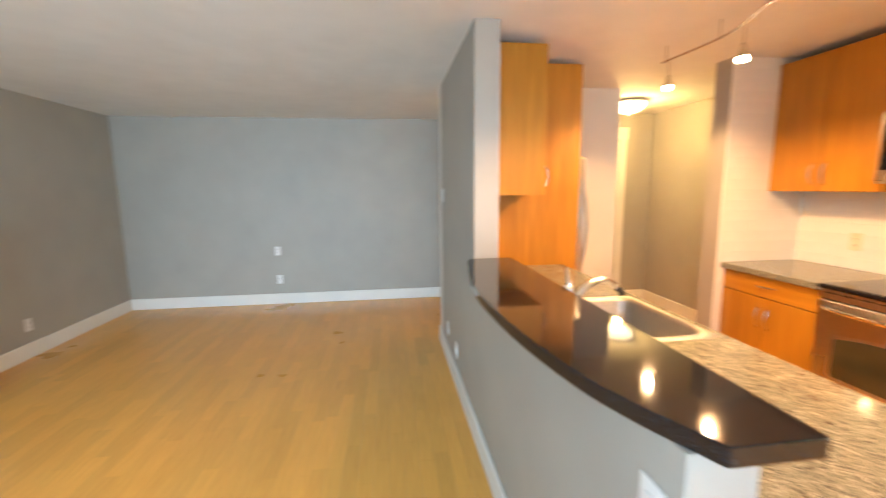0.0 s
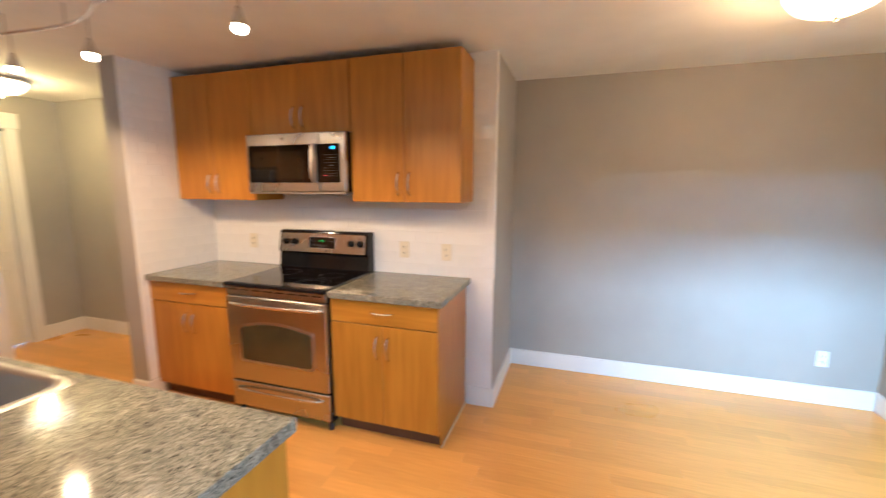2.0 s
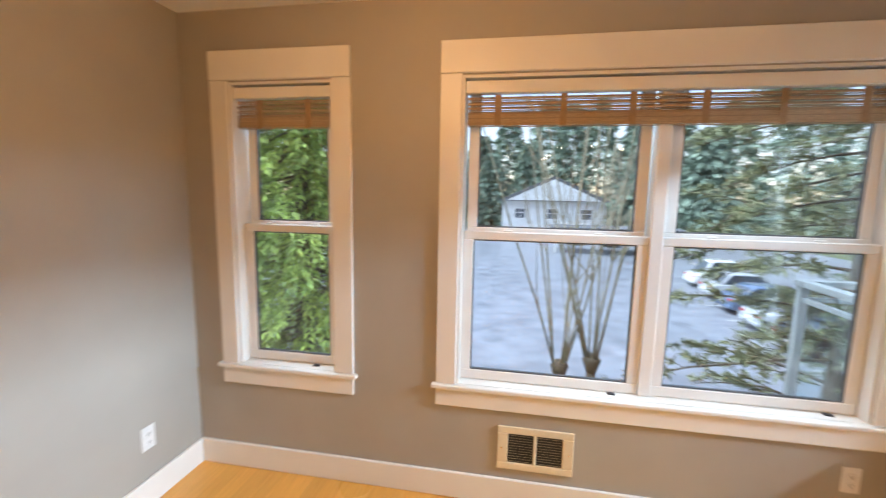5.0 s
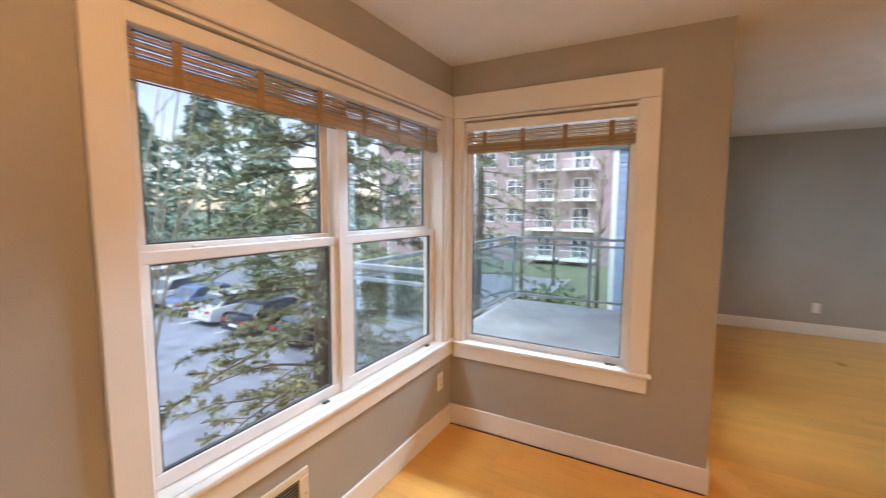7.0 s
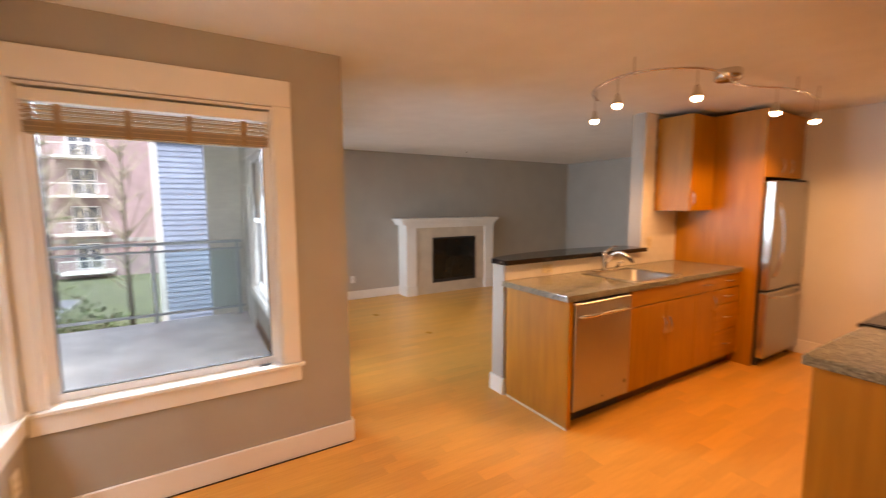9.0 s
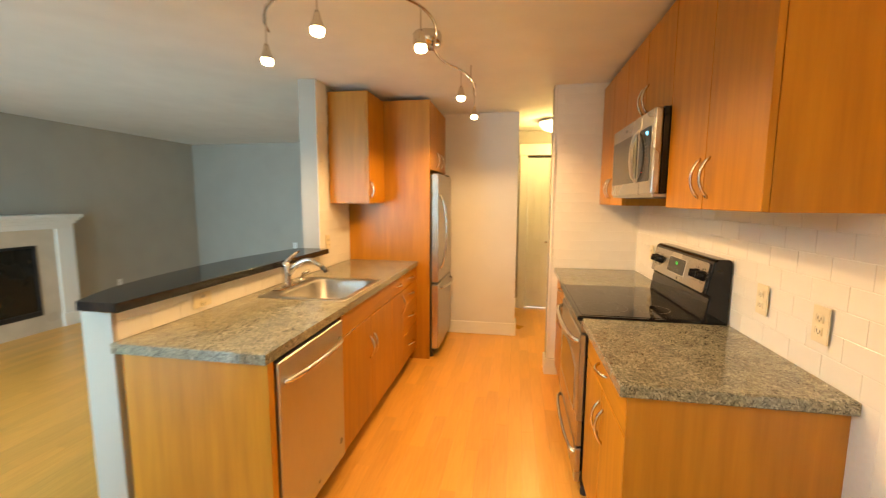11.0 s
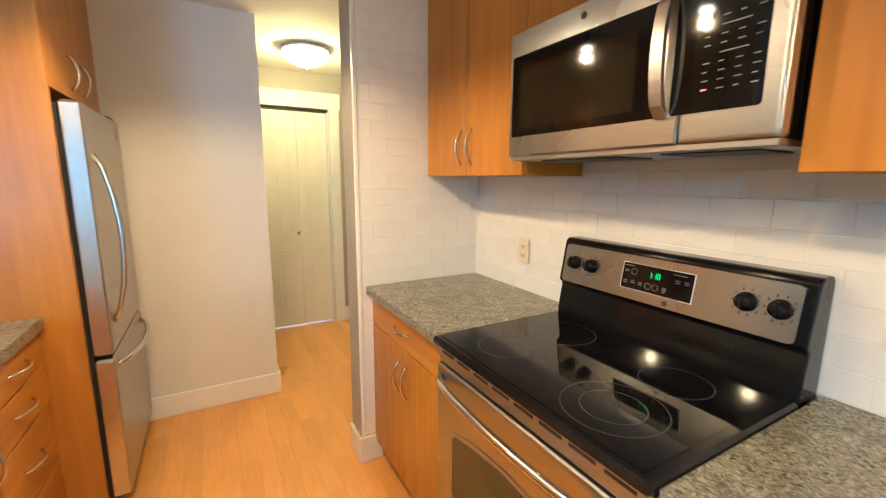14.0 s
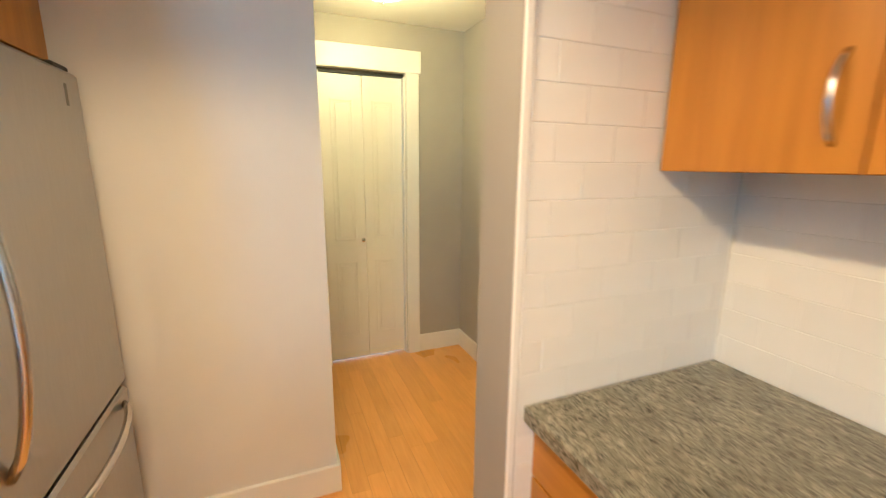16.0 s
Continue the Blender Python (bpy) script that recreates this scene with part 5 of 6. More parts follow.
structure("building_upper", boxes((XL - 0.6, XN - TH, YO - TH, 5.8, H + 0.252, 6.5), (XN - TH, XF + TH, YW - TH, 5.8, H + 0.252, 6.5)), SIDING_PALE, "pale upper storey of the apartment building", "building")
fin = thing("fin_wall", (-3.7, -0.9, G), "pale beige column between balcony and wing", "column")
part("column", boxes((-3.86, -3.63, -1.06, -0.50, G, 6.5), bevel=0.006), SIDING_PALE, fin)
wing = thing("building_wing", (-10, 1.0, G), "blue-grey sided wing of the apartment building", "building")
part("core", boxes((-15, -8.02, -1.93, 6, G, 2.95)), SIDING, wing)
part("siding", lapped(-1.94, 6, -8.02, G, 2.95, 'y', 1), SIDING, wing, "blue-grey lapped siding")
part("siding", lapped(-15, -8.0, -1.93, G, 2.95, 'x', -1), SIDING, wing, "blue-grey lapped siding")
part("parapet", boxes((-15.05, -7.94, -2.02, 6, 2.95, 3.12), bevel=0.01), SIDING, wing)
part("corner_board", boxes((-8.12, -7.975, -1.985, -1.86, G, 2.95)), TRIM, wing)

# ---- ground, car park ----
structure("ground", boxes((-900, 900, -900, 900, G - 0.4, G)), SOIL, "mossy grass ground beyond the car park", "ground")
structure("road", boxes((-30, 22, -72, -7.5, G, G + 0.03)), ASPHALT, "damp grey asphalt car park with sky sheen in its colour", "road")
structure("kerb", boxes((-30, 22, -7.5, -7.35, G, G + 0.15), (-13.2, -13.05, -40, -7.6, G, G + 0.15), bevel=0.01), CONCRETE, "pale concrete kerb along the car park", "kerb")
for i in range(7):
    y = -15.4 - 2.9 * i
    structure("parking_line", boxes((-12.9, -7.6, y - 0.05, y + 0.05, G + 0.03, G + 0.034)), LINEPAINT, "worn white parking bay line", "road marking")


def parked_car(x, y, turn, paint, label, high=1.45, long_=4.4):
    th = thing("parked_car", (0, 0, 0), label, "car", "parked cars")
    L, w = long_ / 2, 0.86
    side = [(-L, 0.32), (-L - 0.02, 0.62), (-L + 0.10, 0.86), (-L + 0.55, 0.92), (L - 1.15, 0.92), (L - 0.25, 0.80), (L, 0.62), (L, 0.30), (L - 0.35, 0.22), (-L + 0.3, 0.22)]
    part("body", prism(side, -w, w, 'Y', bevel=0.05), paint, th, "", True)
    roof = [(-L + 0.45, 0.90), (-L + 0.95, high - 0.06), (-L + 1.25, high), (L - 2.0, high), (L - 1.70, high - 0.04), (L - 1.0, 0.90)]
    part("cabin", prism(roof, -w + 0.08, w - 0.08, 'Y', bevel=0.05), paint, th, "", True)
    part("rear_window", prism([(-L + 0.52, 0.98), (-L + 0.93, high - 0.10), (-L + 0.90, high - 0.10), (-L + 0.49, 0.98)], -w + 0.16, w - 0.16, 'Y'), DARKPANE, th)
    for s in (-1, 1):
        part("side_window", prism([(-L + 0.75, 0.96), (-L + 1.10, high - 0.08), (L - 2.0, high - 0.08), (L - 1.25, 0.96)], s * (w - 0.085), s * (w - 0.07), 'Y'), DARKPANE, th)
        part("tail_lamp", boxes((-L - 0.015, -L + 0.05, s * 0.62 - 0.15, s * 0.62 + 0.15, 0.66, 0.80), bevel=0.02), TAILRED, th, "red tail lamp")
        for f in (-L + 0.85, L - 0.85):
            wh = part("tyre", lathe([(0.18, -0.10), (0.30, -0.10), (0.32, -0.07), (0.32, 0.07), (0.30, 0.10), (0.18, 0.10)], (f, s * (w - 0.06), 0.32), 22, 'Y'), RUBBER, th, "black tyre")
            part("rim", lathe([(0.04, -0.105), (0.17, -0.085), (0.19, 0.0), (0.17, 0.085), (0.04, 0.105)], (f, s * (w - 0.06), 0.32), 18, 'Y'), ALUM, wh)
    part("number_plate", boxes((-L - 0.028, -L - 0.012, -0.25, 0.25, 0.50, 0.62)), WHITEPLASTIC, th)
    part("bumper", boxes((-L - 0.05, -L + 0.2, -w + 0.03, w - 0.03, 0.28, 0.48), bevel=0.05), paint, th)
    th.matrix_basis = pose(x, y, G + 0.03, 0, 0, turn)
    return th


DARKCAR, BLACKCAR = car_paint("charcoal_car_paint", (0.022, 0.024, 0.03)), car_paint("black_car_paint", (0.008, 0.008, 0.010))
BLUECAR, SILVERCAR, WHITECAR = car_paint("blue_car_paint", (0.10, 0.16, 0.26)), car_paint("silver_car_paint", (0.42, 0.44, 0.46)), car_paint("white_car_paint", (0.72, 0.72, 0.72))
for x, y, p, lb, hh in ((-9.9, -14.0, DARKCAR, "charcoal hatchback parked in a bay", 1.5), (-9.8, -17.0, BLACKCAR, "black saloon car parked in a bay", 1.42), (-10.1, -20.0, SILVERCAR, "silver saloon car parked in a bay", 1.45),
                        (-10.4, -23.0, BLUECAR, "blue saloon car parked in a bay", 1.45), (-10.8, -26.2, SILVERCAR, "silver estate car parked in a bay", 1.55), (-11.2, -29.5, WHITECAR, "white van-like car parked in a bay", 1.8)):
    parked_car(x, y, 180, p, lb, hh)
parked_car(-8.5, -52.0, 95, BLACKCAR, "black car parked far across the car park", 1.6)
parked_car(-4.6, -53.0, 95, DARKCAR, "charcoal car parked far across the car park", 1.5)

# ---- trees ----
RNG = np.random.RandomState(7)


def leaf_quads(centres, dirs, length, width, droop=0.0, rng=RNG):
    """Small pointed leaves: one four-cornered blade for each centre along its direction."""
    n = len(centres)
    d = dirs / np.linalg.norm(dirs, axis=1, keepdims=True)
    side = np.cross(d, rng.normal(size=(n, 3)))
    side /= np.linalg.norm(side, axis=1, keepdims=True) + 1e-9
    ln = (length * rng.uniform(0.7, 1.3, n))[:, None]
    tip = centres + d * ln
    tip[:, 2] -= droop * ln[:, 0]
    mid = centres + d * ln * 0.55
    v = np.stack([centres, mid + side * width / 2, tip, mid - side * width / 2], axis=1).reshape(-1, 3)
    f = np.arange(4 * n).reshape(-1, 4)
    return v, f


def gather(sets):
    vs, fs, at = [], [], 0
    for v, f in sets:
        vs.append(v)
        fs.append(f + at)
        at += len(v)
    return np.concatenate(vs).tolist(), np.concatenate(fs).tolist()


def pine(x, y, height, label, limbs=70, spread=2.6, seed=3, first=-2.9, tufts=16, blades=34):
    rng = np.random.RandomState(seed)
    th = thing("pine_tree", (x, y, G), label, "tree")
    line = [(x + 0.05 * math.sin(k * 0.9), y + 0.04 * math.cos(k * 1.3), G + (height * k / 9)) for k in range(10)]
    part("trunk", tube(line, 0.17, 14, 0.05), BARK, th, "grey-brown scaly trunk", True)
    wood = bmesh.new()
    sets = []
    for i in range(limbs):
        f = i / limbs
        z = first + (G + height - 0.3 - first) * f ** 0.9
        az = i * 2.399 + rng.uniform(-0.3, 0.3)
        ln = spread * (1 - 0.62 * f) * rng.uniform(0.65, 1.1)
        up = rng.uniform(-0.12, 0.22)
        d = np.array([math.cos(az), math.sin(az), 0])
        pts = [np.array([x, y, z]) + d * ln * s + np.array([0, 0, up * ln * s - 0.28 * ln * s * s + rng.uniform(-0.03, 0.03)]) for s in np.linspace(0, 1, 6)]
        add_tube(wood, [tuple(p) for p in pts], 0.028 * (1 - 0.5 * f), 5, 0.006)
        for t in range(tufts):
            s = 0.25 + 0.75 * (t + rng.uniform(0, 1)) / tufts
            k = min(int(s * 5), 4)
            base = pts[k] + (pts[k + 1] - pts[k]) * (s * 5 - k)
            sd = np.cross(d, [0, 0, 1]) * rng.choice([-1, 1])
            tw = (d * 0.6 + sd * rng.uniform(0.3, 1.0) + np.array([0, 0, rng.uniform(-0.35, 0.35)])) * rng.uniform(0.12, 0.42)
            end = base + tw
            add_tube(wood, [tuple(base), tuple(base + tw * 0.5 + [0, 0, 0.02]), tuple(end)], 0.006, 4, 0.003)
            c = base + tw * rng.uniform(0.35, 1.05, (blades, 1))
            sets.append(leaf_quads(c, rng.normal(size=(blades, 3)) * 0.7 + tw / np.linalg.norm(tw) * 0.9 + [0, 0, 0.1], 0.115, 0.024, 0.1, rng))
    part("limbs", wood, BARK, th, "bare grey limbs and twigs")
    v, f = gather(sets)
    cards("crown", v, f, NEEDLE, th)
    return th


pine(-1.35, -5.35, 10.5, "near pine tree with open needle clumps outside the windows", 84, 2.9)
pine(-4.6, -8.6, 12.0, "second pine tree standing behind the first", 64, 3.2, 11, -2.5, 12, 26)
pine(-9.5, -6.3, 11.0, "pine tree beyond the balcony railing", 60, 3.4, 17, -3.4, 12, 24)


def cedar(x, y, height, label, seed, fronds=2600, rad=2.3):
    rng = np.random.RandomState(seed)
    th = thing("cedar_tree", (x, y, G), label, "tree")
    part("trunk", tube([(x, y, G), (x + 0.05, y, G + height * 0.5), (x, y + 0.05, G + height)], 0.20, 12, 0.04), BARK, th, "", True)
    wood = bmesh.new()
    sets = []
    for i in range(fronds):
        f = rng.uniform(0, 1)
        z = G + 0.4 + (height - 0.4) * f
        az = rng.uniform(0, 2 * math.pi)
        r = rad * (1 - f * 0.75) * (0.45 + 0.6 * math.sqrt(rng.uniform(0, 1))) * (1 + 0.18 * math.sin(3 * az + z * 2.1))
        out = np.array([math.cos(az), math.sin(az), -0.45 + rng.uniform(-0.3, 0.3)])
        c = np.array([x, y, z]) + out * [r, r, 0]
        if i % 9 == 0:
            add_tube(wood, [(x, y, z + 0.25), tuple((np.array([x, y, z + 0.3]) + c) / 2), tuple(c)], 0.018, 4, 0.004)
        along = np.linspace(0, 1, 9)[:, None]
        spine = c + out * 0.30 * along + np.array([0, 0, -0.10]) * along ** 2
        sd = np.cross(out, [0, 0, 1])
        for s in (-1, 1):
            dirs = out[None] * 0.9 + s * sd[None] * 0.75 + rng.normal(size=(9, 3)) * 0.18
            sets.append(leaf_quads(spine, dirs, 0.10, 0.030, 0.25, rng))
    part("limbs", wood, BARK, th)
    v, f = gather(sets)
    cards("crown", v, f, CEDAR, th)


cedar(5.0, -4.75, 8.0, "dense bright green cedar close to the window wall", 5, 4200, 2.0)
cedar(7.6, -7.4, 10.0, "second dense cedar behind the nearer one", 6, 2600, 2.6)


def pollard(x, y, label, seed):
    rng = random.Random(seed)
    th = thing("pollarded_tree", (x, y, G), label, "tree")
    for k, (dx, dy, hz) in enumerate(((-0.12, 0.0, -0.27), (0.22, 0.03, -0.36))):
        hx, hy = x + dx, y + dy
        part("trunk", tube([(x + dx * 0.3, y + dy * 0.3, G), (x + dx * 0.7, y + dy * 0.7, -2.6), (hx, hy, hz - 0.12)], 0.075, 9, 0.05), BARK, th, "dark forked stem", True)
        part("knuckle", lathe([(0.04, -0.16), (0.075, -0.06), (0.10, 0.02), (0.07, 0.07), (0.02, 0.09)], (hx, hy, hz), 9), BARK, th, "swollen pollard knuckle", True)
        for i in range(8):
            a = rng.uniform(0, 6.28)
            lean = rng.uniform(0.15, 1.1)
            top = rng.uniform(2.0, 4.6)
            pts = [(hx + 0.06 * math.cos(a) + lean * math.cos(a) * s * top * 0.35 + rng.uniform(-0.015, 0.015), hy + 0.06 * math.sin(a) + lean * math.sin(a) * s * top * 0.35, hz + 0.02 + top * s) for s in (0, 0.15, 0.35, 0.6, 0.8, 1)]
            part("shoot", tube(pts, 0.013, 6, 0.005), PALEBARK, th, "", True)
            for _ in range(2):
                q = pts[rng.choice((1, 2, 3))]
                b = a + rng.uniform(-1.2, 1.2)
                part("twig", tube([q, (q[0] + 0.2 * math.cos(b), q[1] + 0.2 * math.sin(b), q[2] + 0.28), (q[0] + 0.3 * math.cos(b), q[1] + 0.3 * math.sin(b), q[2] + 0.75)], 0.007, 5, 0.003), PALEBARK, th)


pollard(1.70, -4.60, "bare pollarded tree with slim upright shoots", 4)


def shrub(x, y, r, h, mat, label, n, seed):
    rng = np.random.RandomState(seed)
    th = thing("shrub", (x, y, G), label, "shrub", "shrubs by the car park")
    wood = bmesh.new()
    for k in range(7):
        a = k * 0.9
        add_tube(wood, [(x, y, G), (x + r * 0.4 * math.cos(a), y + r * 0.4 * math.sin(a), G + h * 0.6), (x + r * 0.7 * math.cos(a), y + r * 0.7 * math.sin(a), G + h * 0.85)], 0.03, 5, 0.006)
    part("stems", wood, BARK, th)
    u = rng.normal(size=(n, 3))
    u /= np.linalg.norm(u, axis=1, keepdims=True)
    rr = rng.uniform(0.55, 1.05, n)[:, None] * (1 + 0.2 * np.sin(4 * u[:, :1] + 3 * u[:, 1:2]))
    c = np.array([x, y, G + h * 0.5]) + u * rr * [r, r, h * 0.5]
    v, f = leaf_quads(c, u + rng.normal(size=(n, 3)) * 0.6, 0.22, 0.13, 0.1, rng)
    cards("crown", v.tolist(), f.tolist(), mat, th)


for i, (x, y, r, h) in enumerate(((-6.6, -4.6, 1.3, 2.2), (-9.0, -3.4, 1.5, 2.4), (-12.5, -4.8, 1.7, 2.6), (-13.6, -9.5, 1.4, 2.0), (-14.5, -13.5, 1.5, 1.9), (-14.2, -18.0, 1.5, 2.1), (-15.0, -23.5, 1.6, 2.2), (-5.0, -7.0, 1.0, 1.5))):
    shrub(x, y, r, h, SHRUB, "rounded evergreen shrub in the planting bed", 1500, 20 + i)
shrub(-8.2, -2.75, 0.75, 1.9, YELLOWLEAF, "small yellow-leaved shrub by the wing", 700, 40)


def bare_tree(x, y, height, seed, label):
    rng = random.Random(seed)
    th = thing("bare_tree", (x, y, G), label, "tree")
    wood = bmesh.new()
    part("trunk", tube([(x, y, G), (x + 0.1, y, G + height * 0.4), (x, y + 0.1, G + height)], 0.13, 8, 0.02), BARK, th, "", True)
    for i in range(46):
        z = G + height * rng.uniform(0.22, 0.98)
        a = i * 2.4
        ln = height * 0.34 * (1.15 - (z - G) / height)
        mid = (x + ln * 0.5 * math.cos(a), y + ln * 0.5 * math.sin(a), z + ln * 0.45)
        end = (x + ln * math.cos(a), y + ln * math.sin(a), z + ln * 1.05)
        add_tube(wood, [(x, y, z), mid, end], 0.035, 5, 0.006)
        for k in range(5):
            b = a + rng.uniform(-1.1, 1.1)
            s = rng.uniform(0.4, 1)
            q = tuple(mid[j] + (end[j] - mid[j]) * s for j in range(3))
            add_tube(wood, [q, (q[0] + 0.5 * ln * 0.5 * math.cos(b), q[1] + 0.5 * ln * 0.5 * math.sin(b), q[2] + ln * 0.35)], 0.012, 4, 0.004)
    part("limbs", wood, PALEBARK, th)


bare_tree(-17.0, -7.2, 9.0, 2, "bare street tree before the brick building")
bare_tree(-21.0, -11.5, 10.0, 3, "bare street tree before the brick building")
bare_tree(-19.0, -3.8, 8.5, 9, "bare street tree beside the wing")
bare_tree(-14.0, -10.5, 9.5, 21, "bare tree in the planting bed")
bare_tree(-24.0, -15.5, 11.0, 22, "bare street tree before the brick building")
bare_tree(-27.0, -8.0, 10.5, 23, "bare street tree before the brick building")
bare_tree(-6.5, -40.0, 10.0, 5, "bare tree across the car park")


def conifer(x, y, height, seed, label="dark conifer on the far side of the car park"):
    rng = np.random.RandomState(seed)
    th = thing("conifer", (x, y, G), label, "tree", "far conifers")
    part("trunk", tube([(x, y, G), (x, y, G + height)], 0.35, 8, 0.05), BARK, th)
    n = 2600
    f = rng.uniform(0, 1, n) ** 0.8
    az = rng.uniform(0, 6.283, n)
    r = height * (0.17 + 0.13 * ((seed * 37) % 10) / 10) * (1.02 - f) ** (0.6 + 0.5 * ((seed * 13) % 7) / 7) * (0.4 + 0.65 * np.sqrt(rng.uniform(0, 1, n))) * (1 + 0.25 * np.sin(f * 60))
    c = np.stack([x + r * np.cos(az), y + r * np.sin(az), G + 1.0 + (height - 1.0) * f], axis=1)
    d = np.stack([np.cos(az), np.sin(az), np.full(n, -0.35)], axis=1) + rng.normal(size=(n, 3)) * 0.3
    v, q = leaf_quads(c, d, 1.15, 0.55, 0.2, rng)
    cards("crown", v.tolist(), q.tolist(), HAZEGREEN, th)


for i, (x, y, hgt) in enumerate(((9, -82, 17), (4.5, -88, 22), (-3.5, -92, 26), (-8, -88, 24), (-13, -86, 25), (-19, -84, 22), (-25, -80, 24), (-31, -74, 21), (-37, -66, 24), (-42, -58, 22), (-47, -48, 20), (14, -78, 18), (20, -70, 21), (-15, -66, 16), (-22, -60, 15), (0.5, -78, 15), (7, -74, 13))):
    conifer(x, y, hgt, 60 + i)

# ---- buildings in the distance ----


def facade_window(parent, x, y, z, w, h, facing):
    """A white-framed window on a facade; facing '+x' or '+y'."""
    def bx(a, b, c, d, e0, e1):
        return (x + e0, x + e1, y + a, y + b, z + c, z + d) if facing == '+x' else (x + a, x + b, y + e0, y + e1, z + c, z + d)
    fr = part("window", boxes(bx(-w / 2, w / 2, 0, 0.09, 0, 0.07), bx(-w / 2, w / 2, h - 0.09, h, 0, 0.07), bx(-w / 2, -w / 2 + 0.09, 0.09, h - 0.09, 0, 0.07), bx(w / 2 - 0.09, w / 2, 0.09, h - 0.09, 0, 0.07),
                              bx(-0.045, 0.045, 0.09, h - 0.09, 0, 0.07), bx(-w / 2 + 0.09, w / 2 - 0.09, h * 0.52, h * 0.52 + 0.07, 0, 0.06)), VINYL, parent)
    part("pane", boxes(bx(-w / 2 + 0.09, w / 2 - 0.09, 0.09, h - 0.09, 0.01, 0.03)), DARKPANE, fr)


apt = thing("apartment_building", (-46, -14, G), "red brick apartment building with white windows and balconies", "building")
BX = -40.0
part("wall", boxes((BX - 14, BX, -34, 4, G, 10.4)), BRICK, apt)
part("roof", boxes((BX - 14.3, BX + 0.3, -34.3, 4.3, 10.4, 10.9), bevel=0.03), ROOF, apt)
part("stone_band", boxes((BX - 0.02, BX + 0.08, -34, 4, -1.35, -1.05)), CONCRETE, apt)
for storey in range(4):
    z = G + 1.2 + storey * 3.0 + 0.0
    for k in range(8):
        y = -31.5 + k * 3.2
        if -13 < y < -7.5:
            continue
        facade_window(apt, BX, y, z, 1.9, 1.6, '+x')
    for y in (-12.2, -8.6, 0.5):
        b = part("balcony", boxes((BX, BX + 1.7, y - 1.6, y + 1.6, z - 0.75, z - 0.55), (BX + 1.62, BX + 1.68, y - 1.6, y + 1.6, z + 0.30, z + 0.38), bevel=0.01), TRIM, apt, "white balcony with a railing")
        for q in range(9):
            part("baluster", box(BX + 1.63, BX + 1.67, y - 1.58 + q * 0.395, y - 1.54 + q * 0.395, z - 0.55, z + 0.30), TRIM, b)
        facade_window(apt, BX, y, z - 0.5, 1.7, 2.1, '+x')

house = thing("house", (-2, -62, G), "white clapboard house with a grey shingle roof", "house")
part("wall", boxes((-9.5, 4.5, -70, -60, G, 1.0)), WHITEHOUSE, house)
part("roof", prism([(-10.2, 0.9), (-2.5, 4.4), (5.2, 0.9)], -70.6, -59.4, 'Y'), ROOF, house)
part("gable", prism([(-8.9, 1.0), (-2.5, 3.95), (3.9, 1.0)], -59.99, -59.35, 'Y'), WHITEHOUSE, house)
for x in (-7, -2.5, 2):
    facade_window(house, x, -60.0, -1.6, 1.5, 1.5, '+y')
part("garage_door", boxes((-7.5, -3.2, -60.0, -59.93, G, -2.0), bevel=0.01), TRIM, house)
shed = thing("carport", (-7, -44, G), "low flat-roofed carport across the car park", "carport")
part("roof", boxes((-14, -1.0, -48, -43, -1.75, -1.5), bevel=0.02), ROOF, shed)
for x in (-13.5, -9.5, -5.5, -1.5):
    part("post", box(x - 0.08, x + 0.08, -43.4, -43.2, G, -1.75), TRIM, shed)

# ---- floor strips ----
LENGTHS = (0.38, 0.52, 0.66, 0.81)
SW = 0.0826
shared = {}
for ln in LENGTHS:
    shared[ln] = mesh_of("strip", box(-SW / 2 + 0.0003, SW / 2 - 0.0003, -ln / 2 + 0.0003, ln / 2 - 0.0003, -0.012, 0.0), PLANK)
floor = thing("floor", (0, 0, 0), "warm orange maple strip floor with staggered joints", "floor", kind="structure")
rng = random.Random(12)
verts, faces, count = [], [], 0
x = XL
while x < XF - 0.001:
    w = min(SW, XF - x)
    c = x + w / 2
    spans = [(YO, YF)] if c < XN else [(YW, YF)] if c < XS else [(YW, 0.594), (YP + 0.14, 5.13)]
    for lo, hi in spans:
        y = lo - rng.uniform(0, 0.5)
        while y < hi:
            ln = rng.choice(LENGTHS)
            a, b = max(y, lo), min(y + ln, hi)
            if b - a > 0.003:
                whole = b - a > ln - 0.001 and w > SW - 0.001
                if whole and count < 300 and 0.95 < c < 3.3 and -1.3 < (a + b) / 2 < 3.6 and not (XK0 < c < 1.45 and a > 0.8) and not (c > 2.8 and a > 0.7):
                    ob = new("strip", shared[ln])
                    ob.parent = floor
                    ob.location = (c, (a + b) / 2, 0)
                    count += 1
                else:
                    n = len(verts)
                    verts += [(p, q, r) for r in (-0.012, 0.0) for q in (a + 0.0003, b - 0.0003) for p in (x + 0.0003, x + w - 0.0003)]
                    faces += [(n + 4, n + 5, n + 7, n + 6), (n, n + 2, n + 3, n + 1), (n, n + 1, n + 5, n + 4), (n + 2, n + 6, n + 7, n + 3), (n, n + 4, n + 6, n + 2), (n + 1, n + 3, n + 7, n + 5)]
            y += ln
    x += SW
rest = cards("strips", verts, faces, PLANK, floor)
tagged(rest, "remaining maple floor strips", kind="stuff")

# ---- wall tiles ----
TW, TR, GAP = 0.155, 0.0765, 0.0012


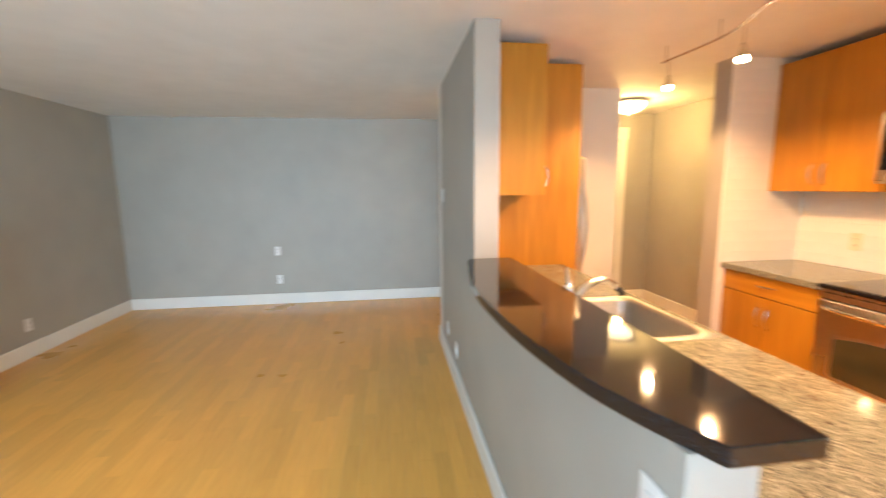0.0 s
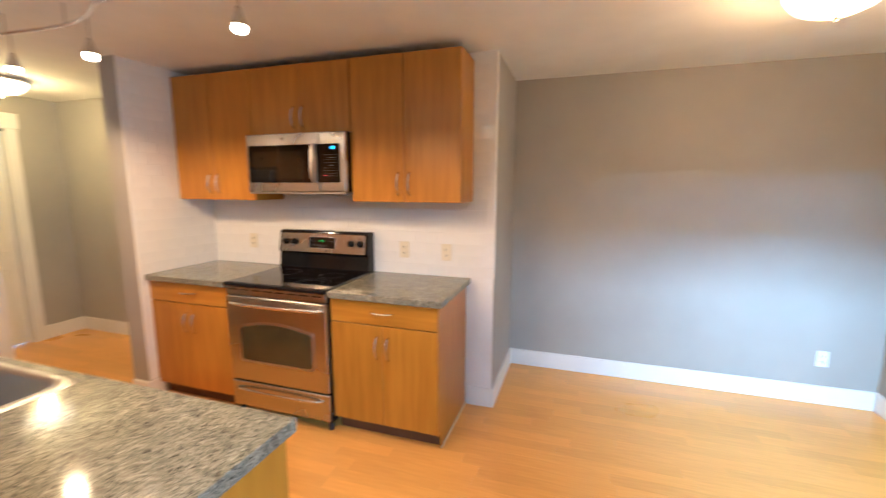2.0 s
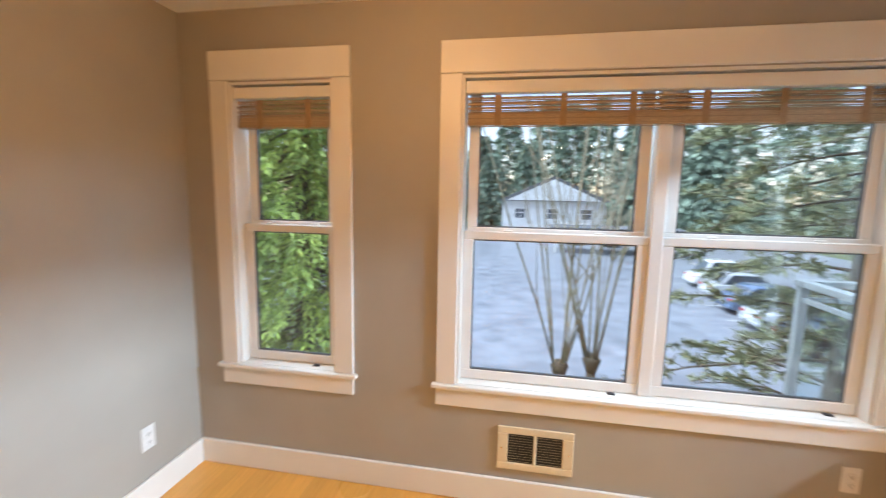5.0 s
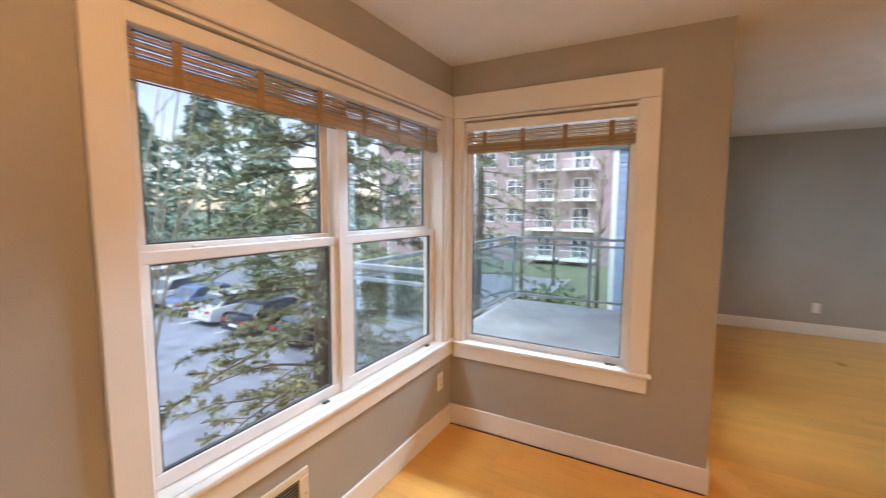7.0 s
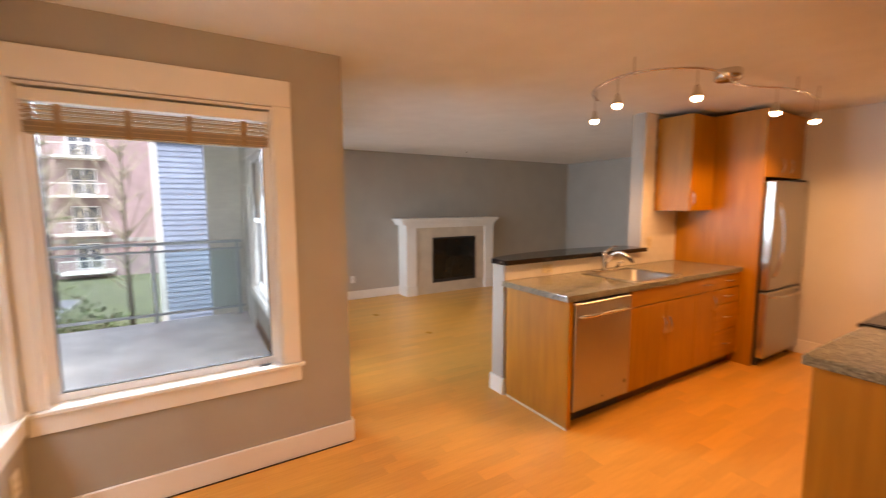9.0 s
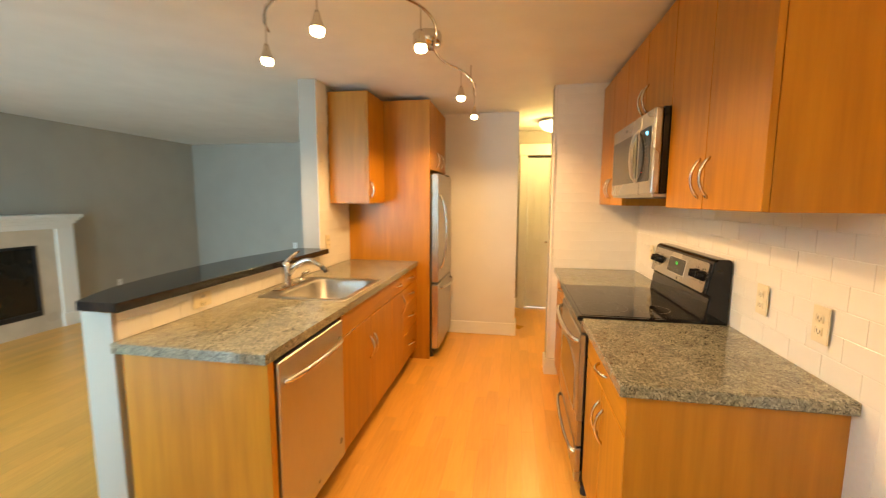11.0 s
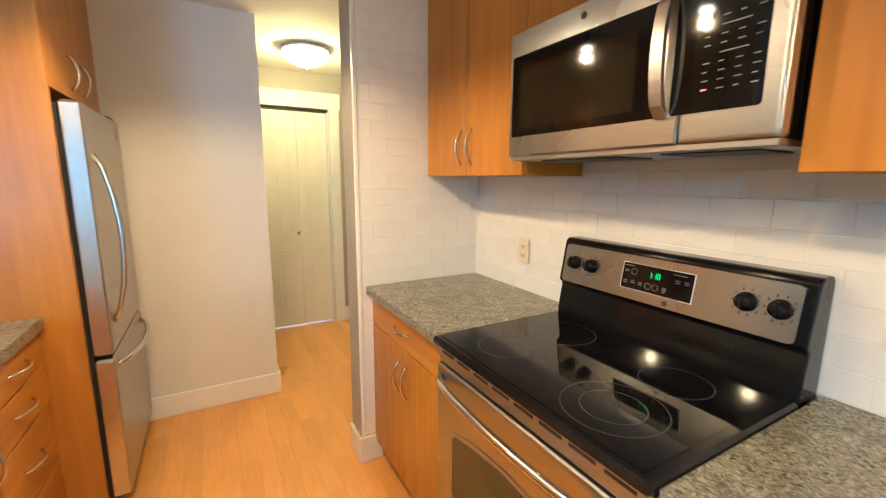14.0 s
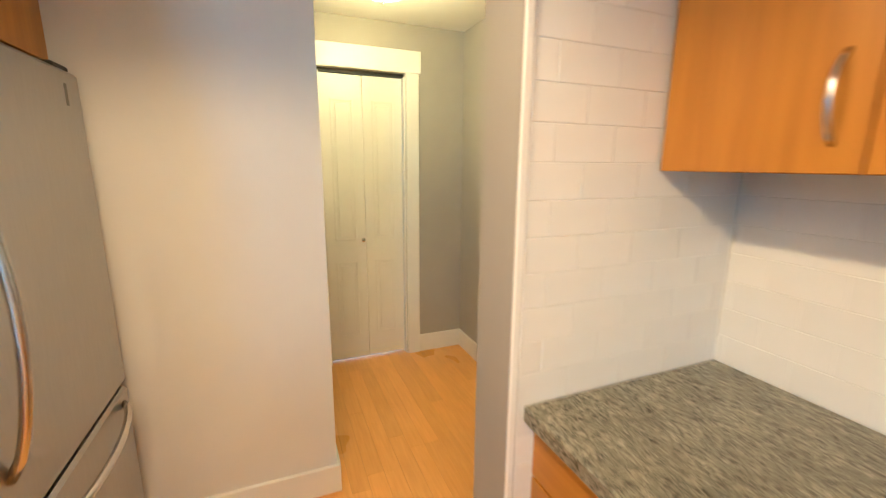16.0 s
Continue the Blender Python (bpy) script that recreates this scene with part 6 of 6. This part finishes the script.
def tile_mesh(w, h):
    """A glazed tile facing +y of its own, with eased edges."""
    a, b, e = w / 2, h / 2, 0.0014
    v = [(-a, 0, -b), (a, 0, -b), (a, 0, b), (-a, 0, b), (-a, 0.0012, -b), (a, 0.0012, -b), (a, 0.0012, b), (-a, 0.0012, b),
         (-a + e, 0.0020, -b + e), (a - e, 0.0020, -b + e), (a - e, 0.0020, b - e), (-a + e, 0.0020, b - e)]
    f = [(8, 11, 10, 9)]
    for i, j in ((0, 4), (4, 8)):
        for k in range(4):
            f.append((i + k, j + k, j + (k + 1) % 4, i + (k + 1) % 4))
    me = bpy.data.meshes.new("tile")
    me.from_pydata(v, [], f)
    me.materials.append(TILE)
    return me


TILES = {}


def tile_field(parent, turn, place, u0, u1, z0, z1, skip=lambda u, z: False, phase=0.0):
    """Running-bond tiles; place(u) gives the point on the wall at run u; turn is the tile's heading in degrees."""
    row, z = 0, z0
    while z < z1 - 0.008:
        h = min(TR, z1 - z)
        u = u0 - (TW / 2 if row % 2 else 0) - phase
        while u < u1 - 0.004:
            a, b = max(u, u0), min(u + TW, u1)
            if b - a > 0.006 and not skip((a + b) / 2, z + h / 2):
                key = (round(b - a, 3), round(h, 3))
                if key not in TILES:
                    TILES[key] = tile_mesh(key[0] - GAP, key[1] - GAP)
                ob = new("tile", TILES[key])
                ob.parent = parent
                x_, y_ = place((a + b) / 2)
                ob.matrix_basis = pose(x_, y_, z + h / 2, 0, 0, turn)
            u += TW
        z += TR
        row += 1


Z0 = 0.9155
tile_field(wall_range, 90, lambda u: (XS, u), 0.641, YP - 0.003, Z0, H - 0.002, lambda u, z: (z > 1.48 and u > 0.80), 0.03)
structure("wall_range_end", box(XS + 0.001, XS + TH, 0.594 + 0.001, 0.70, 0, H), GROUT, "end of the tiled range wall", "wall")
pier_grout = structure("pier_tile_bed", box(2.702, XS, YP - 0.0015, YP, 0.14, H), GROUT, "cream grout bed on the pier", "wall")
tile_field(wall_pier, 180, lambda u: (u, YP - 0.0015), 2.705, XS - 0.009, Z0 - 4 * TR, H - 0.002, lambda u, z: (z > 1.48 and u > 3.09) or (z < 0.90 and u > 2.76), 0.02)
structure("kitchen_wall_tile_bed", boxes((XK1, XK1 + 0.0015, 2.50, 3.088, Z0, 1.47), (XK1, XK1 + 0.0015, 0.80, 2.50, Z0, 1.043), (XK1, XK1 + 0.0015, 2.50, 2.68, 1.47, H)), GROUT, "cream grout bed over the peninsula", "wall")
tile_field(wall_kitchen, -90, lambda u: (XK1 + 0.0015, u), 2.503, 3.088, Z0, H - 0.002, lambda u, z: z > 1.50 and u > 2.69)
tile_field(half_wall, -90, lambda u: (XK1 + 0.0015, u), 0.80, 2.50, Z0, 1.0425)
part("bullnose", boxes((2.680, 2.702, YP - 0.009, YP - 0.0005, 0.138, H), bevel=0.004), TILE, wall_pier)

def end_tile(z0, z1):
    """A glazed tile end rounded towards the nook."""
    r = 0.013
    out = [(XS - 0.002, 0.640), (XS - 0.002, 0.594 + r * 0.4)] + [(XS + r - 0.002 - r * math.cos(a), 0.594 + r * 0.4 - r * 0.9 * math.sin(a)) for a in (0.3, 0.6, 0.9, 1.2, 1.5)] + [(XS + r, 0.640)]
    return prism(out, z0 + 0.001, z1 - 0.001)


z = Z0
while z < H - 0.03:
    part("bullnose", end_tile(z, min(z + TR, H - 0.002)), TILE, wall_range)
    z += TR
